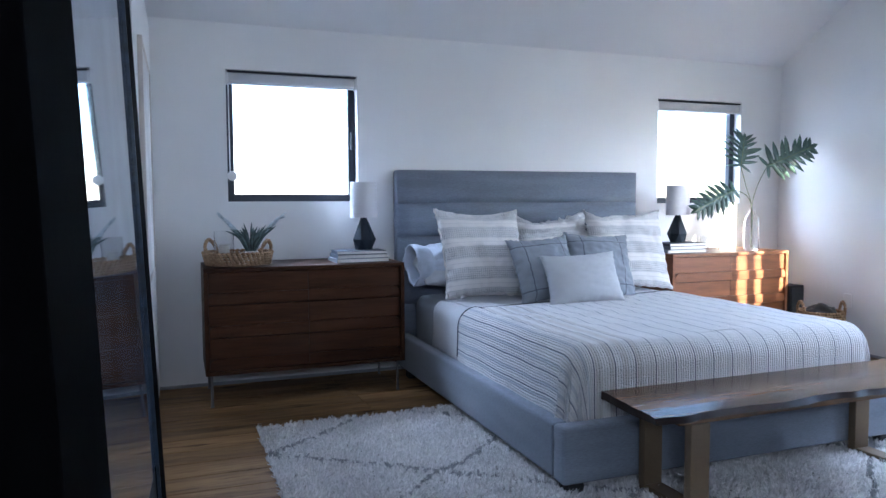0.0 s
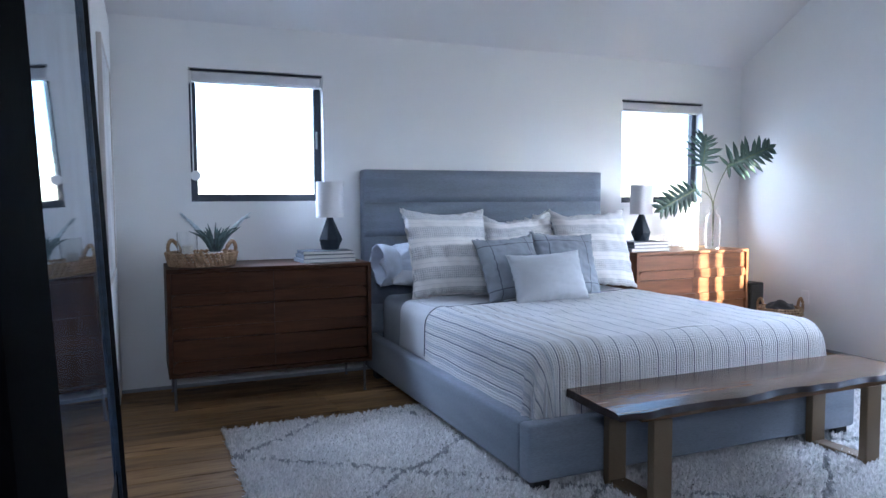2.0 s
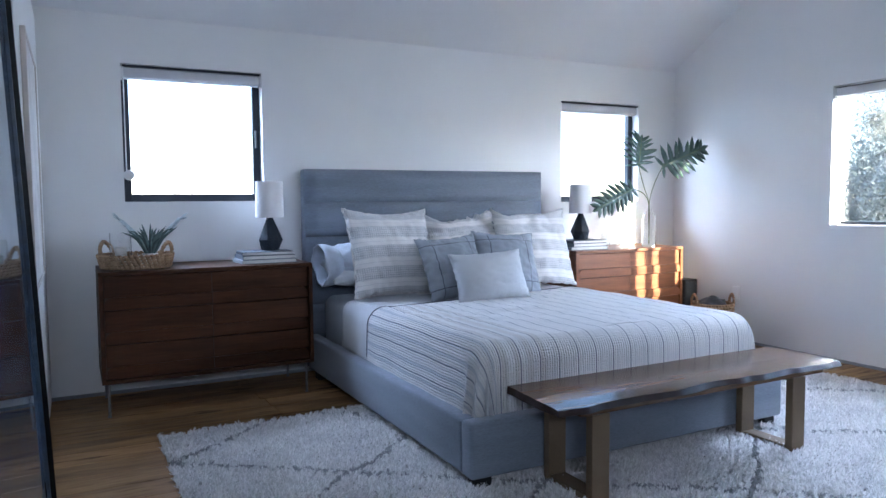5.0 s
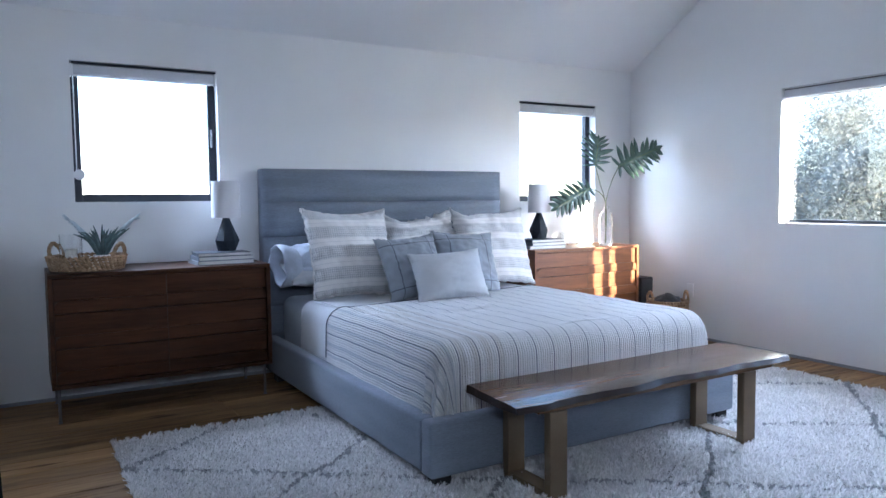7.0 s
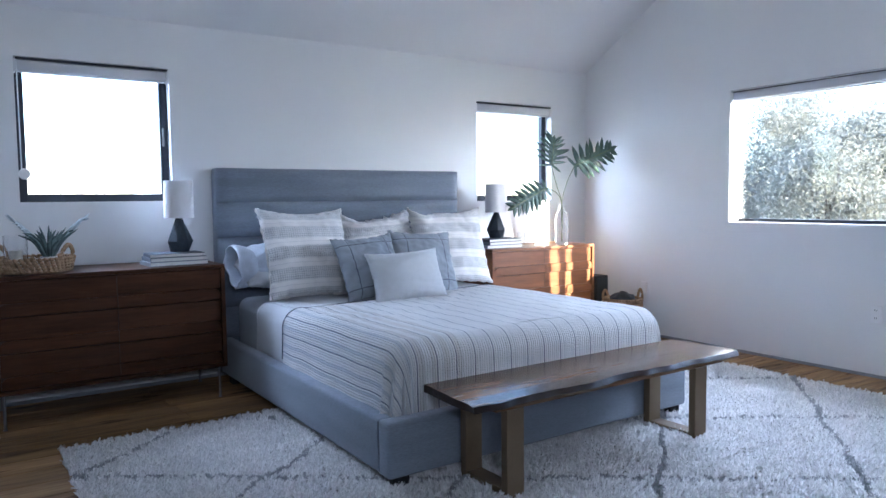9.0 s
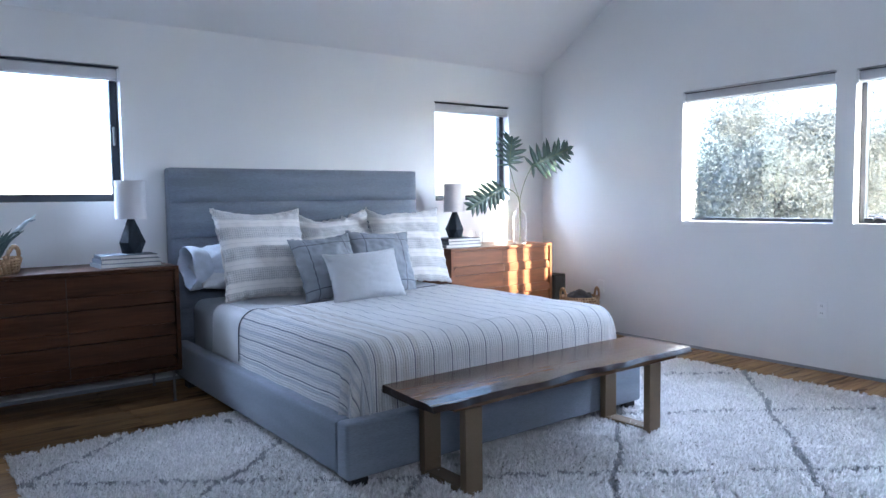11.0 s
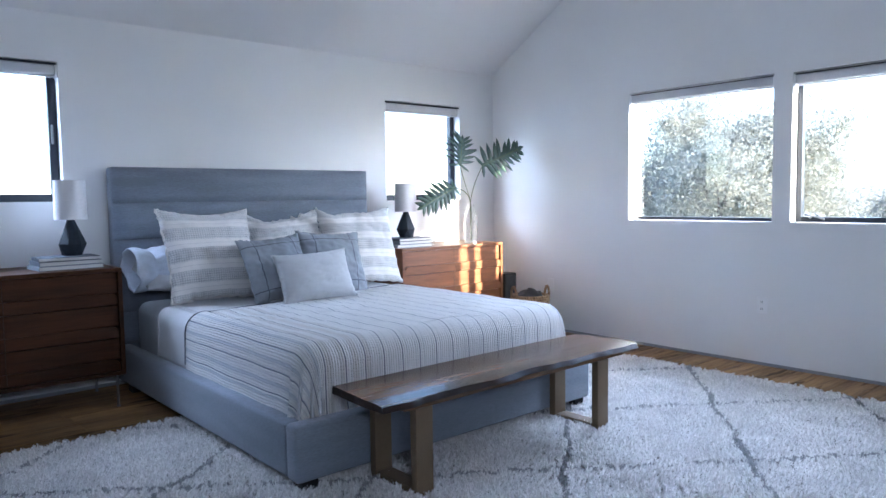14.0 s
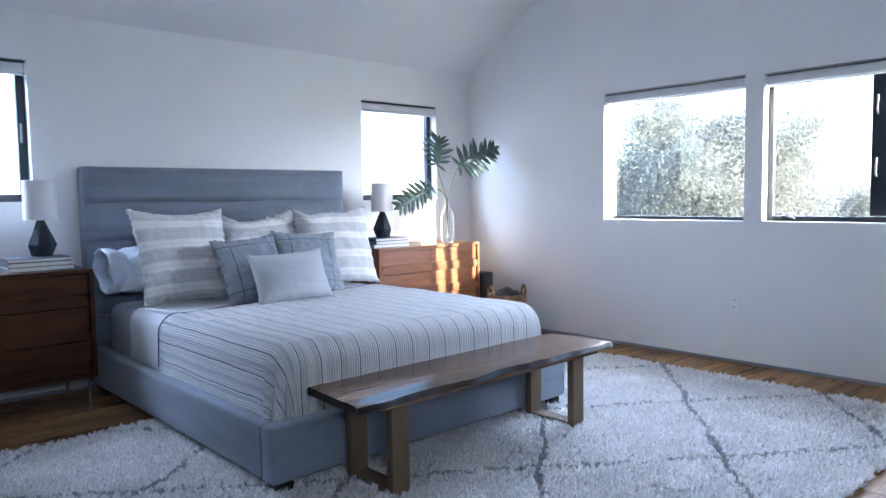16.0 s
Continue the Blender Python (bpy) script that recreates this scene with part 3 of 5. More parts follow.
def outlet(at, sockets):
    o = thing("wall_outlet", at, "white plastic outlet plate on the white wall" if sockets else "blank white plastic cover plate on the wall", "outlet", "wall outlets")
    part("plate", box((-0.010, -0.037, -0.058), (0, 0.037, 0.058), 0.004), WHITE_PLASTIC, o)
    if sockets:
        for z in (-0.026, 0.026):
            s = part("socket", box((-0.0125, -0.017, z - 0.015), (-0.0101, 0.017, z + 0.015), 0.0006), WHITE_PLASTIC, o)
            for y in (-0.006, 0.006):
                part("slot", box((-0.0132, y - 0.0014, z - 0.004), (-0.0126, y + 0.0014, z + 0.008)), BLACK, s)
    else:
        part("screw", lathe([(0, 0), (0.003, 0), (0.003, 0.001), (0, 0.001)], 8, (-0.004, 0, 0.042)), STEEL, o)
    return o


outlet((XR, 4.350, 0.428), False)
outlet((XR, 2.340, 0.440), True)

# ---- outdoors ----


def leaves_mesh(name, centres, size, mat, parent, seed):
    """One mesh of many small leaves round the given centres."""
    g = np.random.default_rng(seed)
    n = len(centres)
    a = g.normal(size=(n, 3))
    a /= np.linalg.norm(a, axis=1)[:, None]
    b = g.normal(size=(n, 3))
    b -= (a * b).sum(1)[:, None] * a
    b /= np.linalg.norm(b, axis=1)[:, None]
    s = size * g.uniform(0.6, 1.4, (n, 1))
    v = np.stack([centres - a * s, centres + b * s * 0.35, centres + a * s, centres - b * s * 0.35], 1).reshape(-1, 3)
    f = np.arange(4 * n).reshape(-1, 4)
    return raw(name, v.tolist(), f.tolist(), mat, parent)


def tree(at, height, crown, label, clumps, per, size, seed, mat=None, bark=TRUNK):
    t = thing("tree", at, label, "tree", "garden trees")
    g = np.random.default_rng(seed)
    part("trunk", tube(arch([(0, 0, 0), (0.1, 0.05, height * 0.3), (-0.05, 0.1, height * 0.55), (0.1, 0, height * 0.85)], 5), 0.1, 10, [0.15 * (1 - 0.8 * k / 15) for k in range(16)]), bark, t)
    d = g.normal(size=(clumps, 3))
    d /= np.linalg.norm(d, axis=1)[:, None]
    c = d * g.uniform(0.35, 1.0, (clumps, 1)) ** 0.6 * np.array(crown) + [0, 0, height * 0.72]
    c[:, 2] += g.normal(size=clumps) * 0.2
    for k in range(7):
        e = c[(k * 3) % clumps]
        part("limb", tube(arch([(0, 0.05, height * (0.3 + 0.06 * k)), tuple(e * 0.5 + np.array([0, 0, height * 0.3])), tuple(e)], 4), 0.05, 6, [0.04 * (1 - 0.85 * j / 8) for j in range(9)]), bark, t)
    pts = np.concatenate([q + g.normal(size=(per, 3)) * g.uniform(0.09, 0.27) for q in c])
    leaves_mesh("crown", pts, size, mat or FOLIAGE, t, seed + 1)
    return t


tagged(part("ground", box((-400, -400, -3.4), (400, 400, -3.0)), GROUND), "dry lawn and earth outside the house", "ground", kind="structure")
tree((10.6, 5.50, -3.0), 5.35, (1.6, 2.15, 1.7), "leafy grey-green tree in full sun outside the window", 150, 850, 0.030, 14)
tree((14.5, 4.1, -3.0), 5.2, (0.9, 0.75, 0.8), "smaller grey-green tree farther off", 34, 380, 0.032, 21)
tree((2.6, 18.0, -3.0), 6.6, (1.3, 0.9, 1.2), "thin tree far beyond the window, its colours paled for haze", 14, 60, 0.06, 31, HAZED_FOLIAGE, HAZED_BARK)
hs = thing("neighbour_house", (20.0, 4.0, -3.0), "low neighbouring house with a pale pitched roof", "house")
part("wall", box((-3, -5, 0), (3, 3, 3.2)), STUCCO, hs)
bm = bmesh.new()
vs = [bm.verts.new(p) for p in ((-3.6, -5.5, 3.2), (3.6, -5.5, 3.2), (0, -5.5, 4.4), (-3.6, 3.5, 3.2), (3.6, 3.5, 3.2), (0, 3.5, 4.4))]
for f in ((0, 1, 2), (5, 4, 3), (0, 2, 5, 3), (1, 4, 5, 2), (0, 3, 4, 1)):
    bm.faces.new([vs[k] for k in f])
part("roof", bm, ROOF, hs)

# ---- rug ----
RX0, RX1, RY0, RY1 = 0.385, 4.665, 0.925, 3.985


def on_line(x, y, jitter):
    """Whether a place lies on one of the rug's crossing lines."""
    w = 0.012 * np.sin(x * 9 + y * 7) + 0.012 * np.sin(x * 23 - y * 17)
    p = (y - 0.8 * x - 3.19 + w) / 1.075
    q = (y + 0.72 * x - 3.785 + w) / 1.075
    dp = np.abs(p - np.round(p)) * 1.075 / 1.28
    dq = np.abs(q - np.round(q)) * 1.075 / 1.23
    return np.minimum(dp, dq) + jitter < 0.0150


rug = thing("area_rug", (0, 0, 0), "thick cream shag rug with grey diamond lines", "rug")
part("backing", box((RX0 + 0.01, RY0 + 0.01, 0.0), (RX1 - 0.01, RY1 - 0.01, 0.012)), JUTE, rug)


def pile(name, blades, seed, dark, mat):
    """Tufts of wool in a loose grid, each a small dome of blades that splay outwards."""
    g = np.random.default_rng(seed)
    step = 0.0225
    gx, gy = np.meshgrid(np.arange(RX0, RX1, step), np.arange(RY0, RY1, step))
    cx = gx.ravel() + g.normal(size=gx.size) * 0.0075
    cy = gy.ravel() + g.normal(size=gx.size) * 0.0075
    grow = g.uniform(0.76, 1.14, gx.size)
    keep = on_line(cx, cy, g.normal(size=gx.size) * 0.003) == dark
    # nothing can be seen beneath the bed's middle
    keep &= ~((cx > 1.75) & (cx < 3.2) & (cy > 2.85))
    cx, cy, grow = (np.repeat(q[keep], blades) for q in (cx, cy, grow))
    n = len(cx)
    ang = g.uniform(0, 2 * np.pi, n)
    r = np.sqrt(g.uniform(0, 1, n))
    side = 2.0 * np.sin(cx * 9 + 2 * np.sin(cy * 7))
    dx, dy = np.cos(ang) * r + 0.35 * np.cos(side), np.sin(ang) * r + 0.35 * np.sin(side)
    x, y = cx + 0.008 * np.cos(ang) * r, cy + 0.008 * np.sin(ang) * r
    h = (0.042 if not dark else 0.036) * grow * (1 - 0.48 * r * r) * g.uniform(0.88, 1.08, n)
    lean = 0.0135 * grow * g.uniform(0.6, 1.3, n)
    w = 0.0031 * g.uniform(0.7, 1.3, n)
    turn = ang + np.pi / 2 + g.normal(size=n) * 0.5
    sx, sy = np.cos(turn) * w, np.sin(turn) * w
    dx, dy = dx * lean, dy * lean
    rows = []
    # each yarn end rises, then bends over outwards
    for up, out, wide in ((None, 0.0, 0.75), (0.78, 0.45, 1.0), (1.0, 1.15, 0.55)):
        z = np.full(n, 0.010) if up is None else h * up
        rows.append(np.stack([x + dx * out - sx * wide, y + dy * out - sy * wide, z], 1))
        rows.append(np.stack([x + dx * out + sx * wide, y + dy * out + sy * wide, z], 1))
    v = np.stack(rows, 1).reshape(-1, 3)
    k = np.arange(n)[:, None] * 6
    f = np.concatenate([k + np.array([0, 1, 3, 2]), k + np.array([2, 3, 5, 4])])
    ob = raw(name, v.tolist(), f.tolist(), mat, rug)
    ob["kind"] = "stuff"
    return ob


pile("wool", 19, 3, False, PILE)
pile("line_wool", 19, 4, True, PILE_DARK)

# ---- bed ----
BX0, BX1, BY0, BY1 = 1.480, 3.440, 2.560, 4.960
bed = thing("upholstered_bed", (2.46, 3.8, 0.0), "low platform bed upholstered in blue-grey linen", "bed")
o = bed.location
part("side_rail", box(*rel(bed, (BX0, BY0 + 0.095, 0.062), (BX0 + 0.085, BY1, 0.305)), 0.018, 3), BED_CLOTH, bed, smooth=True)
part("side_rail", box(*rel(bed, (BX1 - 0.085, BY0 + 0.095, 0.062), (BX1, BY1, 0.305)), 0.018, 3), BED_CLOTH, bed, smooth=True)
fr = part("foot_rail", box(*rel(bed, (BX0 - 0.004, BY0, 0.060), (BX1 + 0.004, BY0 + 0.094, 0.308)), 0.018, 3), BED_CLOTH, bed, smooth=True)
for x in (BX0 - 0.005, BX1 + 0.002):
    part("seam", tube([Vector((x + 0.001, BY0 + 0.094, 0.075)) - o, Vector((x + 0.001, BY0 + 0.094, 0.300)) - o], 0.003, 6), BED_CLOTH, fr)
part("slat_base", box(*rel(bed, (BX0 + 0.086, BY0 + 0.095, 0.10), (BX1 - 0.086, BY1, 0.20))), BLACK, bed)
for x in (BX0 + 0.03, BX1 - 0.11):
    for y in (BY0 + 0.02, 4.80):
        part("foot", box(*rel(bed, (x, y, 0.0), (x + 0.08, y + 0.08, 0.0615)), 0.004), BLACK, bed, "small black block foot")


def channel(z0, z1, bulge):
    """One padded row of the headboard, swollen between its seams."""
    nx, nz = 40, 10
    verts, faces = [], []
    x0, x1 = 1.487, 3.530
    for j in range(nz + 1):
        for i in range(nx + 1):
            u, v = i / nx * 2 - 1, j / nz * 2 - 1
            d = bulge * (1 - abs(v) ** 5) ** 0.5 * (1 - abs(u) ** 40) ** 0.5
            d += 0.002 * noise.noise(Vector((u * 7, v * 1.5, z0 * 9)))
            verts.append(((x0 + x1) / 2 + u * (x1 - x0) / 2 - o.x, 4.971 - d - o.y, (z0 + z1) / 2 + v * (z1 - z0) / 2 - o.z))
    for j in range(nz):
        for i in range(nx):
            k = j * (nx + 1) + i
            faces.append((k, k + 1, k + nx + 2, k + nx + 1))
    return verts, faces


hb = part("headboard", box(*rel(bed, (1.482, 4.972, 0.06), (3.535, 5.085, 1.495)), 0.022, 3), BED_CLOTH, bed, "tall headboard with wide horizontal padded channels", True)
for z0, z1 in ((0.30, 0.515), (0.515, 0.762), (0.762, 1.008), (1.008, 1.254), (1.254, 1.492)):
    v, f = channel(z0, z1, 0.045)
    raw("channel", v, f, BED_CLOTH, hb, True)

MX0, MX1, MY0, MY1, MZ = 1.582, 3.338, 2.675, 4.905, 0.600
part("mattress", box(*rel(bed, (MX0, MY0, 0.20), (MX1, MY1, MZ - 0.006)), 0.075, 5), MATTRESS, bed, "thick grey-blue mattress", True)


def drape(name, x0, x1, y0, y1, top, rad, hang, mat, step, wave, seed, offset, label, category, ripple=0.004, edge=None, crinkle=0.0):
    """A cloth over the mattress: flat on top, rounded over the edges, hanging at both sides and, where y0 is the foot, in front."""
    r = rad
    ix0, ix1, iy0 = x0 + r, x1 - r, y0 + r
    verts, uvs, faces = [], [], []
    nd = max(10, int(hang / step))
    ds = np.linspace(0, hang, nd + 1)

    def over(d):
        if d < r * math.pi / 2:
            return r * math.sin(d / r), -r * (1 - math.cos(d / r))
        return r + 0.03 * (d - r * math.pi / 2), -r - (d - r * math.pi / 2)

    rim = []
    ny = int((y1 - iy0) / step)
    edge_y = lambda s: y1 + (edge(s) if edge else 0)
    for j in range(ny + 1):
        t = j / ny
        rim.append((ix0, edge_y(0) + (iy0 - edge_y(0)) * t, -1.0, 0.0))
    for a in range(1, 48):
        th = math.pi / 2 * a / 48
        rim.append((ix0, iy0, -math.cos(th), -math.sin(th)))
    nx = int((ix1 - ix0) / step)
    for i in range(nx + 1):
        rim.append((ix0 + (ix1 - ix0) * i / nx, iy0, 0.0, -1.0))
    for a in range(1, 48):
        th = math.pi / 2 * a / 48
        rim.append((ix1, iy0, math.sin(th), -math.cos(th)))
    for j in range(ny + 1):
        t = j / ny
        rim.append((ix1, iy0 + (edge_y(1) - iy0) * t, 1.0, 0.0))
    arc = 0.0
    last = None
    for px_, py_, ax, ay in rim:
        if last:
            arc += math.hypot(px_ - last[0], py_ - last[1]) + 0.22 * math.hypot(ax - last[2], ay - last[3])
        last = (px_, py_, ax, ay)
        corner = 4 * (ax * ay) ** 2
        for d in ds:
            hz, dz = over(d)
            k = max(0.0, d / hang - 0.25)
            fold = wave * k * math.sin(arc * 17 + seed) + 0.052 * corner ** 0.6 * k * (1.25 - 1.7 * abs(math.sin(arc * 27 + 0.4 + 1.2 * d))) + 0.01 * k * noise.noise(Vector((arc * 4, d * 3, seed)))
            hz += fold + (0.02 * k * corner)
            cu, cv = px_ + ax * d, py_ + ay * d
            n1 = ripple * noise.noise(Vector((cu * 5, cv * 5, seed)))
            hz += crinkle * noise.noise(Vector((cu * 38, cv * 75, seed))) * (1 if d > 0 else 0)
            verts.append((px_ + ax * hz - offset[0], py_ + ay * hz - offset[1], top + dz + n1 - offset[2]))
            uvs.append((px_ + ax * d, py_ + ay * d))
    m = nd + 1
    for a in range(len(rim) - 1):
        for b in range(nd):
            k = a * m + b
            faces.append((k, k + 1, k + m + 1, k + m))
    base = len(verts)
    for j in range(ny + 1):
        for i in range(nx + 1):
            s = i / nx
            x = ix0 + (ix1 - ix0) * s
            y = edge_y(s) + (iy0 - edge_y(s)) * j / ny
            n1 = ripple * noise.noise(Vector((x * 5, y * 5, seed))) + ripple * 0.8 * noise.noise(Vector((x * 2.2, y * 13, seed + 4))) + crinkle * 0.6 * noise.noise(Vector((x * 38, y * 75, seed)))
            verts.append((x - offset[0], y - offset[1], top + n1 - offset[2]))
            uvs.append((x, y))
    for j in range(ny):
        for i in range(nx):
            k = base + j * (nx + 1) + i
            faces.append((k, k + nx + 1, k + nx + 2, k + 1))
    ob = raw(name, verts, faces, mat, None, True, uvs)
    so = ob.modifiers.new("thickness", "SOLIDIFY")
    so.thickness, so.offset = 0.006, -1
    ob.location = offset
    return tagged(ob, label, category)


drape("bed_sheet", MX0 - 0.010, MX1 + 0.010, MY0 - 0.010, 4.45, MZ + 0.006, 0.085, 0.37, SHEET, 0.03, 0.004, 2.0, (2.46, 3.6, 0.4), "smooth white fitted sheet on the mattress", "sheet", 0.003, lambda s: 0.22 * min(1.0, s * 12))
cov = drape("coverlet", MX0 - 0.026, MX1 + 0.026, MY0 - 0.028, 3.96, MZ + 0.022, 0.115, 0.40, COVERLET, 0.0095, 0.007, 5.0, (2.46, 3.3, 0.5), "white seersucker coverlet with thin grey and beige stripes", "coverlet", 0.007,
            lambda s: 0.22 * s - 0.06 * (1 - s) * (s > 0), 0.0020)
HEM = material("dark_hem_stitch", (0.10, 0.11, 0.13), 0.9)
hem_pts = []
for d in np.linspace(0.36, 0.0, 14):
    r = 0.115
    hz, dz = (r * math.sin(d / r), -r * (1 - math.cos(d / r))) if d < r * math.pi / 2 else (r + 0.03 * (d - r * math.pi / 2), -r - (d - r * math.pi / 2))
    hem_pts.append((MX0 - 0.026 + r - hz - 0.003 - 2.46, 3.955 - 3.3, MZ + 0.022 + dz - 0.5))
for s in np.linspace(0.02, 1.0, 30):
    hem_pts.append((MX0 + 0.082 + (MX1 - MX0 - 0.164) * s - 2.46, 3.96 + 0.22 * s - 0.06 * (1 - s) - 0.004 - 3.3, MZ + 0.024 - 0.5))
part("hem", tube(hem_pts, 0.0036, 6), HEM, cov, "dark stitched hem", True)


# ---- pillows ----
def pillow(name, w, h, t, mat, m, label, category, seed, group="", ruffle=0.0, sag=0.0, n=44, rounded=0.0, rumple=1.0, slump=None, piping=None):
    """A stuffed cushion, w wide, h high and t thick, standing in its own x-z plane with its foot at z = 0.
    slump is (where along the width, how far) the top edge folds over; piping is the material of a corded seam."""

    def place(u, v, side):
        x = u * w / 2 * (1 - 0.085 * (1 - v * v) * abs(u) ** 3)
        z = v * h / 2 * (1 - 0.095 * (1 - u * u) * abs(v) ** 3)
        x *= 1 - rounded * (1 - math.sqrt(1 - v * v / 2))
        z *= 1 - rounded * (1 - math.sqrt(1 - u * u / 2))
        fat = max(0.0, (1 - abs(u) ** 2.6)) ** 0.62 * max(0.0, (1 - abs(v) ** 2.6)) ** 0.62
        y = side * t / 2 * fat
        crease = noise.noise(Vector((u * 2.3, v * 2.3, seed))) * 0.013 + noise.noise(Vector((u * 6, v * 6, seed + 9))) * 0.006
        # pulled folds that run in from the corners and the seams
        reach = max(abs(u), abs(v))
        turn = math.atan2(v, u)
        pull = (1 - abs(noise.noise(Vector((math.cos(turn) * 5, math.sin(turn) * 5, seed + 2)))) * 3.0)
        crease += 0.011 * pull * max(0.0, reach - 0.35) * (1.1 - reach)
        crease -= 0.007 * (1 - abs(noise.noise(Vector((u * 3 + v, v * 4, seed + 7))))) ** 6
        y += side * crease * rumple * min(1.0, fat * 1.6)
        edge_k = reach ** 8
        x += ruffle * edge_k * noise.noise(Vector((v * 9, seed, 1.0)))
        z += ruffle * edge_k * noise.noise(Vector((u * 9, seed, 5.0)))
        y += ruffle * 1.5 * edge_k * noise.noise(Vector((u * 8, v * 8, seed + 3)))
        z -= sag * (1 - u * u) * max(0.0, v)
        if slump:
            k = math.exp(-((u - slump[0]) / 0.32) ** 2) * max(0.0, v) ** 2
            z -= slump[1] * k
            y -= slump[1] * 0.9 * k
        return x, y, max(z + h / 2, 0.004)

    verts, uvs, faces = [], [], []
    for side in (-1, 1):
        for j in range(n + 1):
            for i in range(n + 1):
                u, v = i / n * 2 - 1, j / n * 2 - 1
                verts.append(place(u, v, side))
                uvs.append((u * w / 2, v * h / 2))
    m1 = n + 1
    for side in (0, 1):
        b = side * m1 * m1
        for j in range(n):
            for i in range(n):
                k = b + j * m1 + i
                q = (k, k + 1, k + m1 + 1, k + m1)
                faces.append(q if side == 0 else q[::-1])
    ob = raw(name, verts, faces, mat, None, True, uvs)
    bm = bmesh.new()
    bm.from_mesh(ob.data)
    bmesh.ops.remove_doubles(bm, verts=bm.verts[:], dist=0.0008)
    bm.to_mesh(ob.data)
    bm.free()
    ob.matrix_world = m
    if piping:
        ring = [(-1 + 2 * k / 24, 1) for k in range(24)] + [(1, 1 - 2 * k / 24) for k in range(24)] + [(1 - 2 * k / 24, -1) for k in range(24)] + [(-1, -1 + 2 * k / 24) for k in range(24)]
        part("piping", tube([place(u, v, 0) for u, v in ring], 0.0032, 6, closed=True), piping, ob, "corded seam", True)
    return tagged(ob, label, category, group)


def flange(sham, w, h, seed, sag=0.0):
    """A thin rumpled border sewn round a sham."""
    n = 120
    v, f = [], []
    for k in range(n):
        t = k / n * 4
        side, q = int(t), t - int(t)
        u, z = ((-1 + 2 * q, 1), (1, 1 - 2 * q), (1 - 2 * q, -1), (-1, -1 + 2 * q))[side]
        pu = 1 - 0.075 * (1 - z * z)
        pz = 1 - 0.085 * (1 - u * u)
        for r in range(3):
            out = 1.0 - 0.03 + 0.022 * r
            wav = 0.014 * r * noise.noise(Vector((u * 7, z * 7, seed)))
            v.append((u * w / 2 * (pu if abs(u) > 0.999 else 1) * out + wav, wav * 1.2 + 0.006 * noise.noise(Vector((u * 11, z * 11, seed + 2))), max(0.003, z * h / 2 * (pz if abs(z) > 0.999 else 1) * out + h / 2 + wav * 0.7 - sag * (1 - u * u) * max(0.0, z))))
    for k in range(n):
        for r in range(2):
            a, b = k * 3 + r, ((k + 1) % n) * 3 + r
            f.append((a, b, b + 1, a + 1))
    ob = raw("flange", v, f, SHAM_EDGE, sham, True)
    so = ob.modifiers.new("thickness", "SOLIDIFY")
    so.thickness = 0.003
    return ob


PZ = MZ + 0.012
blue = pillow("pillow", 0.66, 0.36, 0.28, PILLOW_BLUE, pose(1.875, 4.66, PZ + 0.05, -34, 2, 8), "pale blue pillow in a loose open case", "pillow", 41, "sleeping pillows", 0.018, rounded=0.75)
v, f = [], []
for j in range(9):
    for i in range(40):
        a = 2 * math.pi * i / 40
        k = j / 8
        grow = 0.74 + 0.26 * math.sin(k * 1.9) + 0.10 * k * noise.noise(Vector((math.cos(a) * 2.2, math.sin(a) * 2.2, k * 2)))
        v.append((-0.20 - 0.165 * k + 0.03 * k * noise.noise(Vector((math.cos(a) * 1.7, math.sin(a) * 1.7, 4.0))), 0.115 * grow * math.cos(a), 0.175 + 0.150 * grow * math.sin(a)))
for j in range(8):
    for i in range(40):
        f.append((j * 40 + i, j * 40 + (i + 1) % 40, (j + 1) * 40 + (i + 1) % 40, (j + 1) * 40 + i))
sleeve = raw("case_opening", v, f, PILLOW_BLUE, blue, True, None, "loose open end of the pillowcase")
so = sleeve.modifiers.new("thickness", "SOLIDIFY")
so.thickness, so.offset = 0.006, 0
pillow("pillow", 0.76, 0.48, 0.19, SHEET, pose(1.93, 4.58, PZ + 0.09, -66, 0, 6), "white sleeping pillow lying flat behind the shams", "pillow", 42, "sleeping pillows", 0.02)
pillow("pillow", 0.74, 0.46, 0.20, SHEET, pose(3.03, 4.74, PZ, -18, 0, 0), "white sleeping pillow behind the shams", "pillow", 43, "sleeping pillows", 0.02)
sham = pillow("euro_sham", 0.63, 0.64, 0.20, SHAM, pose(1.945, 4.36, PZ, -22, 1, 2), "large cream sham with woven grey diamond bands", "pillow", 1, "shams", 0.022, 0.02)
flange(sham, 0.63, 0.64, 12, 0.02)
sham = pillow("euro_sham", 0.62, 0.60, 0.20, SHAM, pose(2.60, 4.52, PZ + 0.015, -20, -2, 0), "large cream sham with a slumped, crumpled top edge", "pillow", 2, "shams", 0.030, 0.05, rumple=1.5, slump=(-0.55, 0.05))
sham = pillow("euro_sham", 0.66, 0.64, 0.20, SHAM, pose(3.09, 4.36, PZ, -22, 2, -4), "large cream sham with a folded-over top corner", "pillow", 3, "shams", 0.012, 0.03, rumple=1.2, slump=(-0.7, 0.07))
pillow("throw_cushion", 0.47, 0.45, 0.17, CUSHION, pose(2.275, 4.07, PZ, -26, -3, 4), "blue-grey cushion with thin dark windowpane lines", "cushion", 4, "throw cushions", 0.010, rumple=1.2, piping=CUSHION)
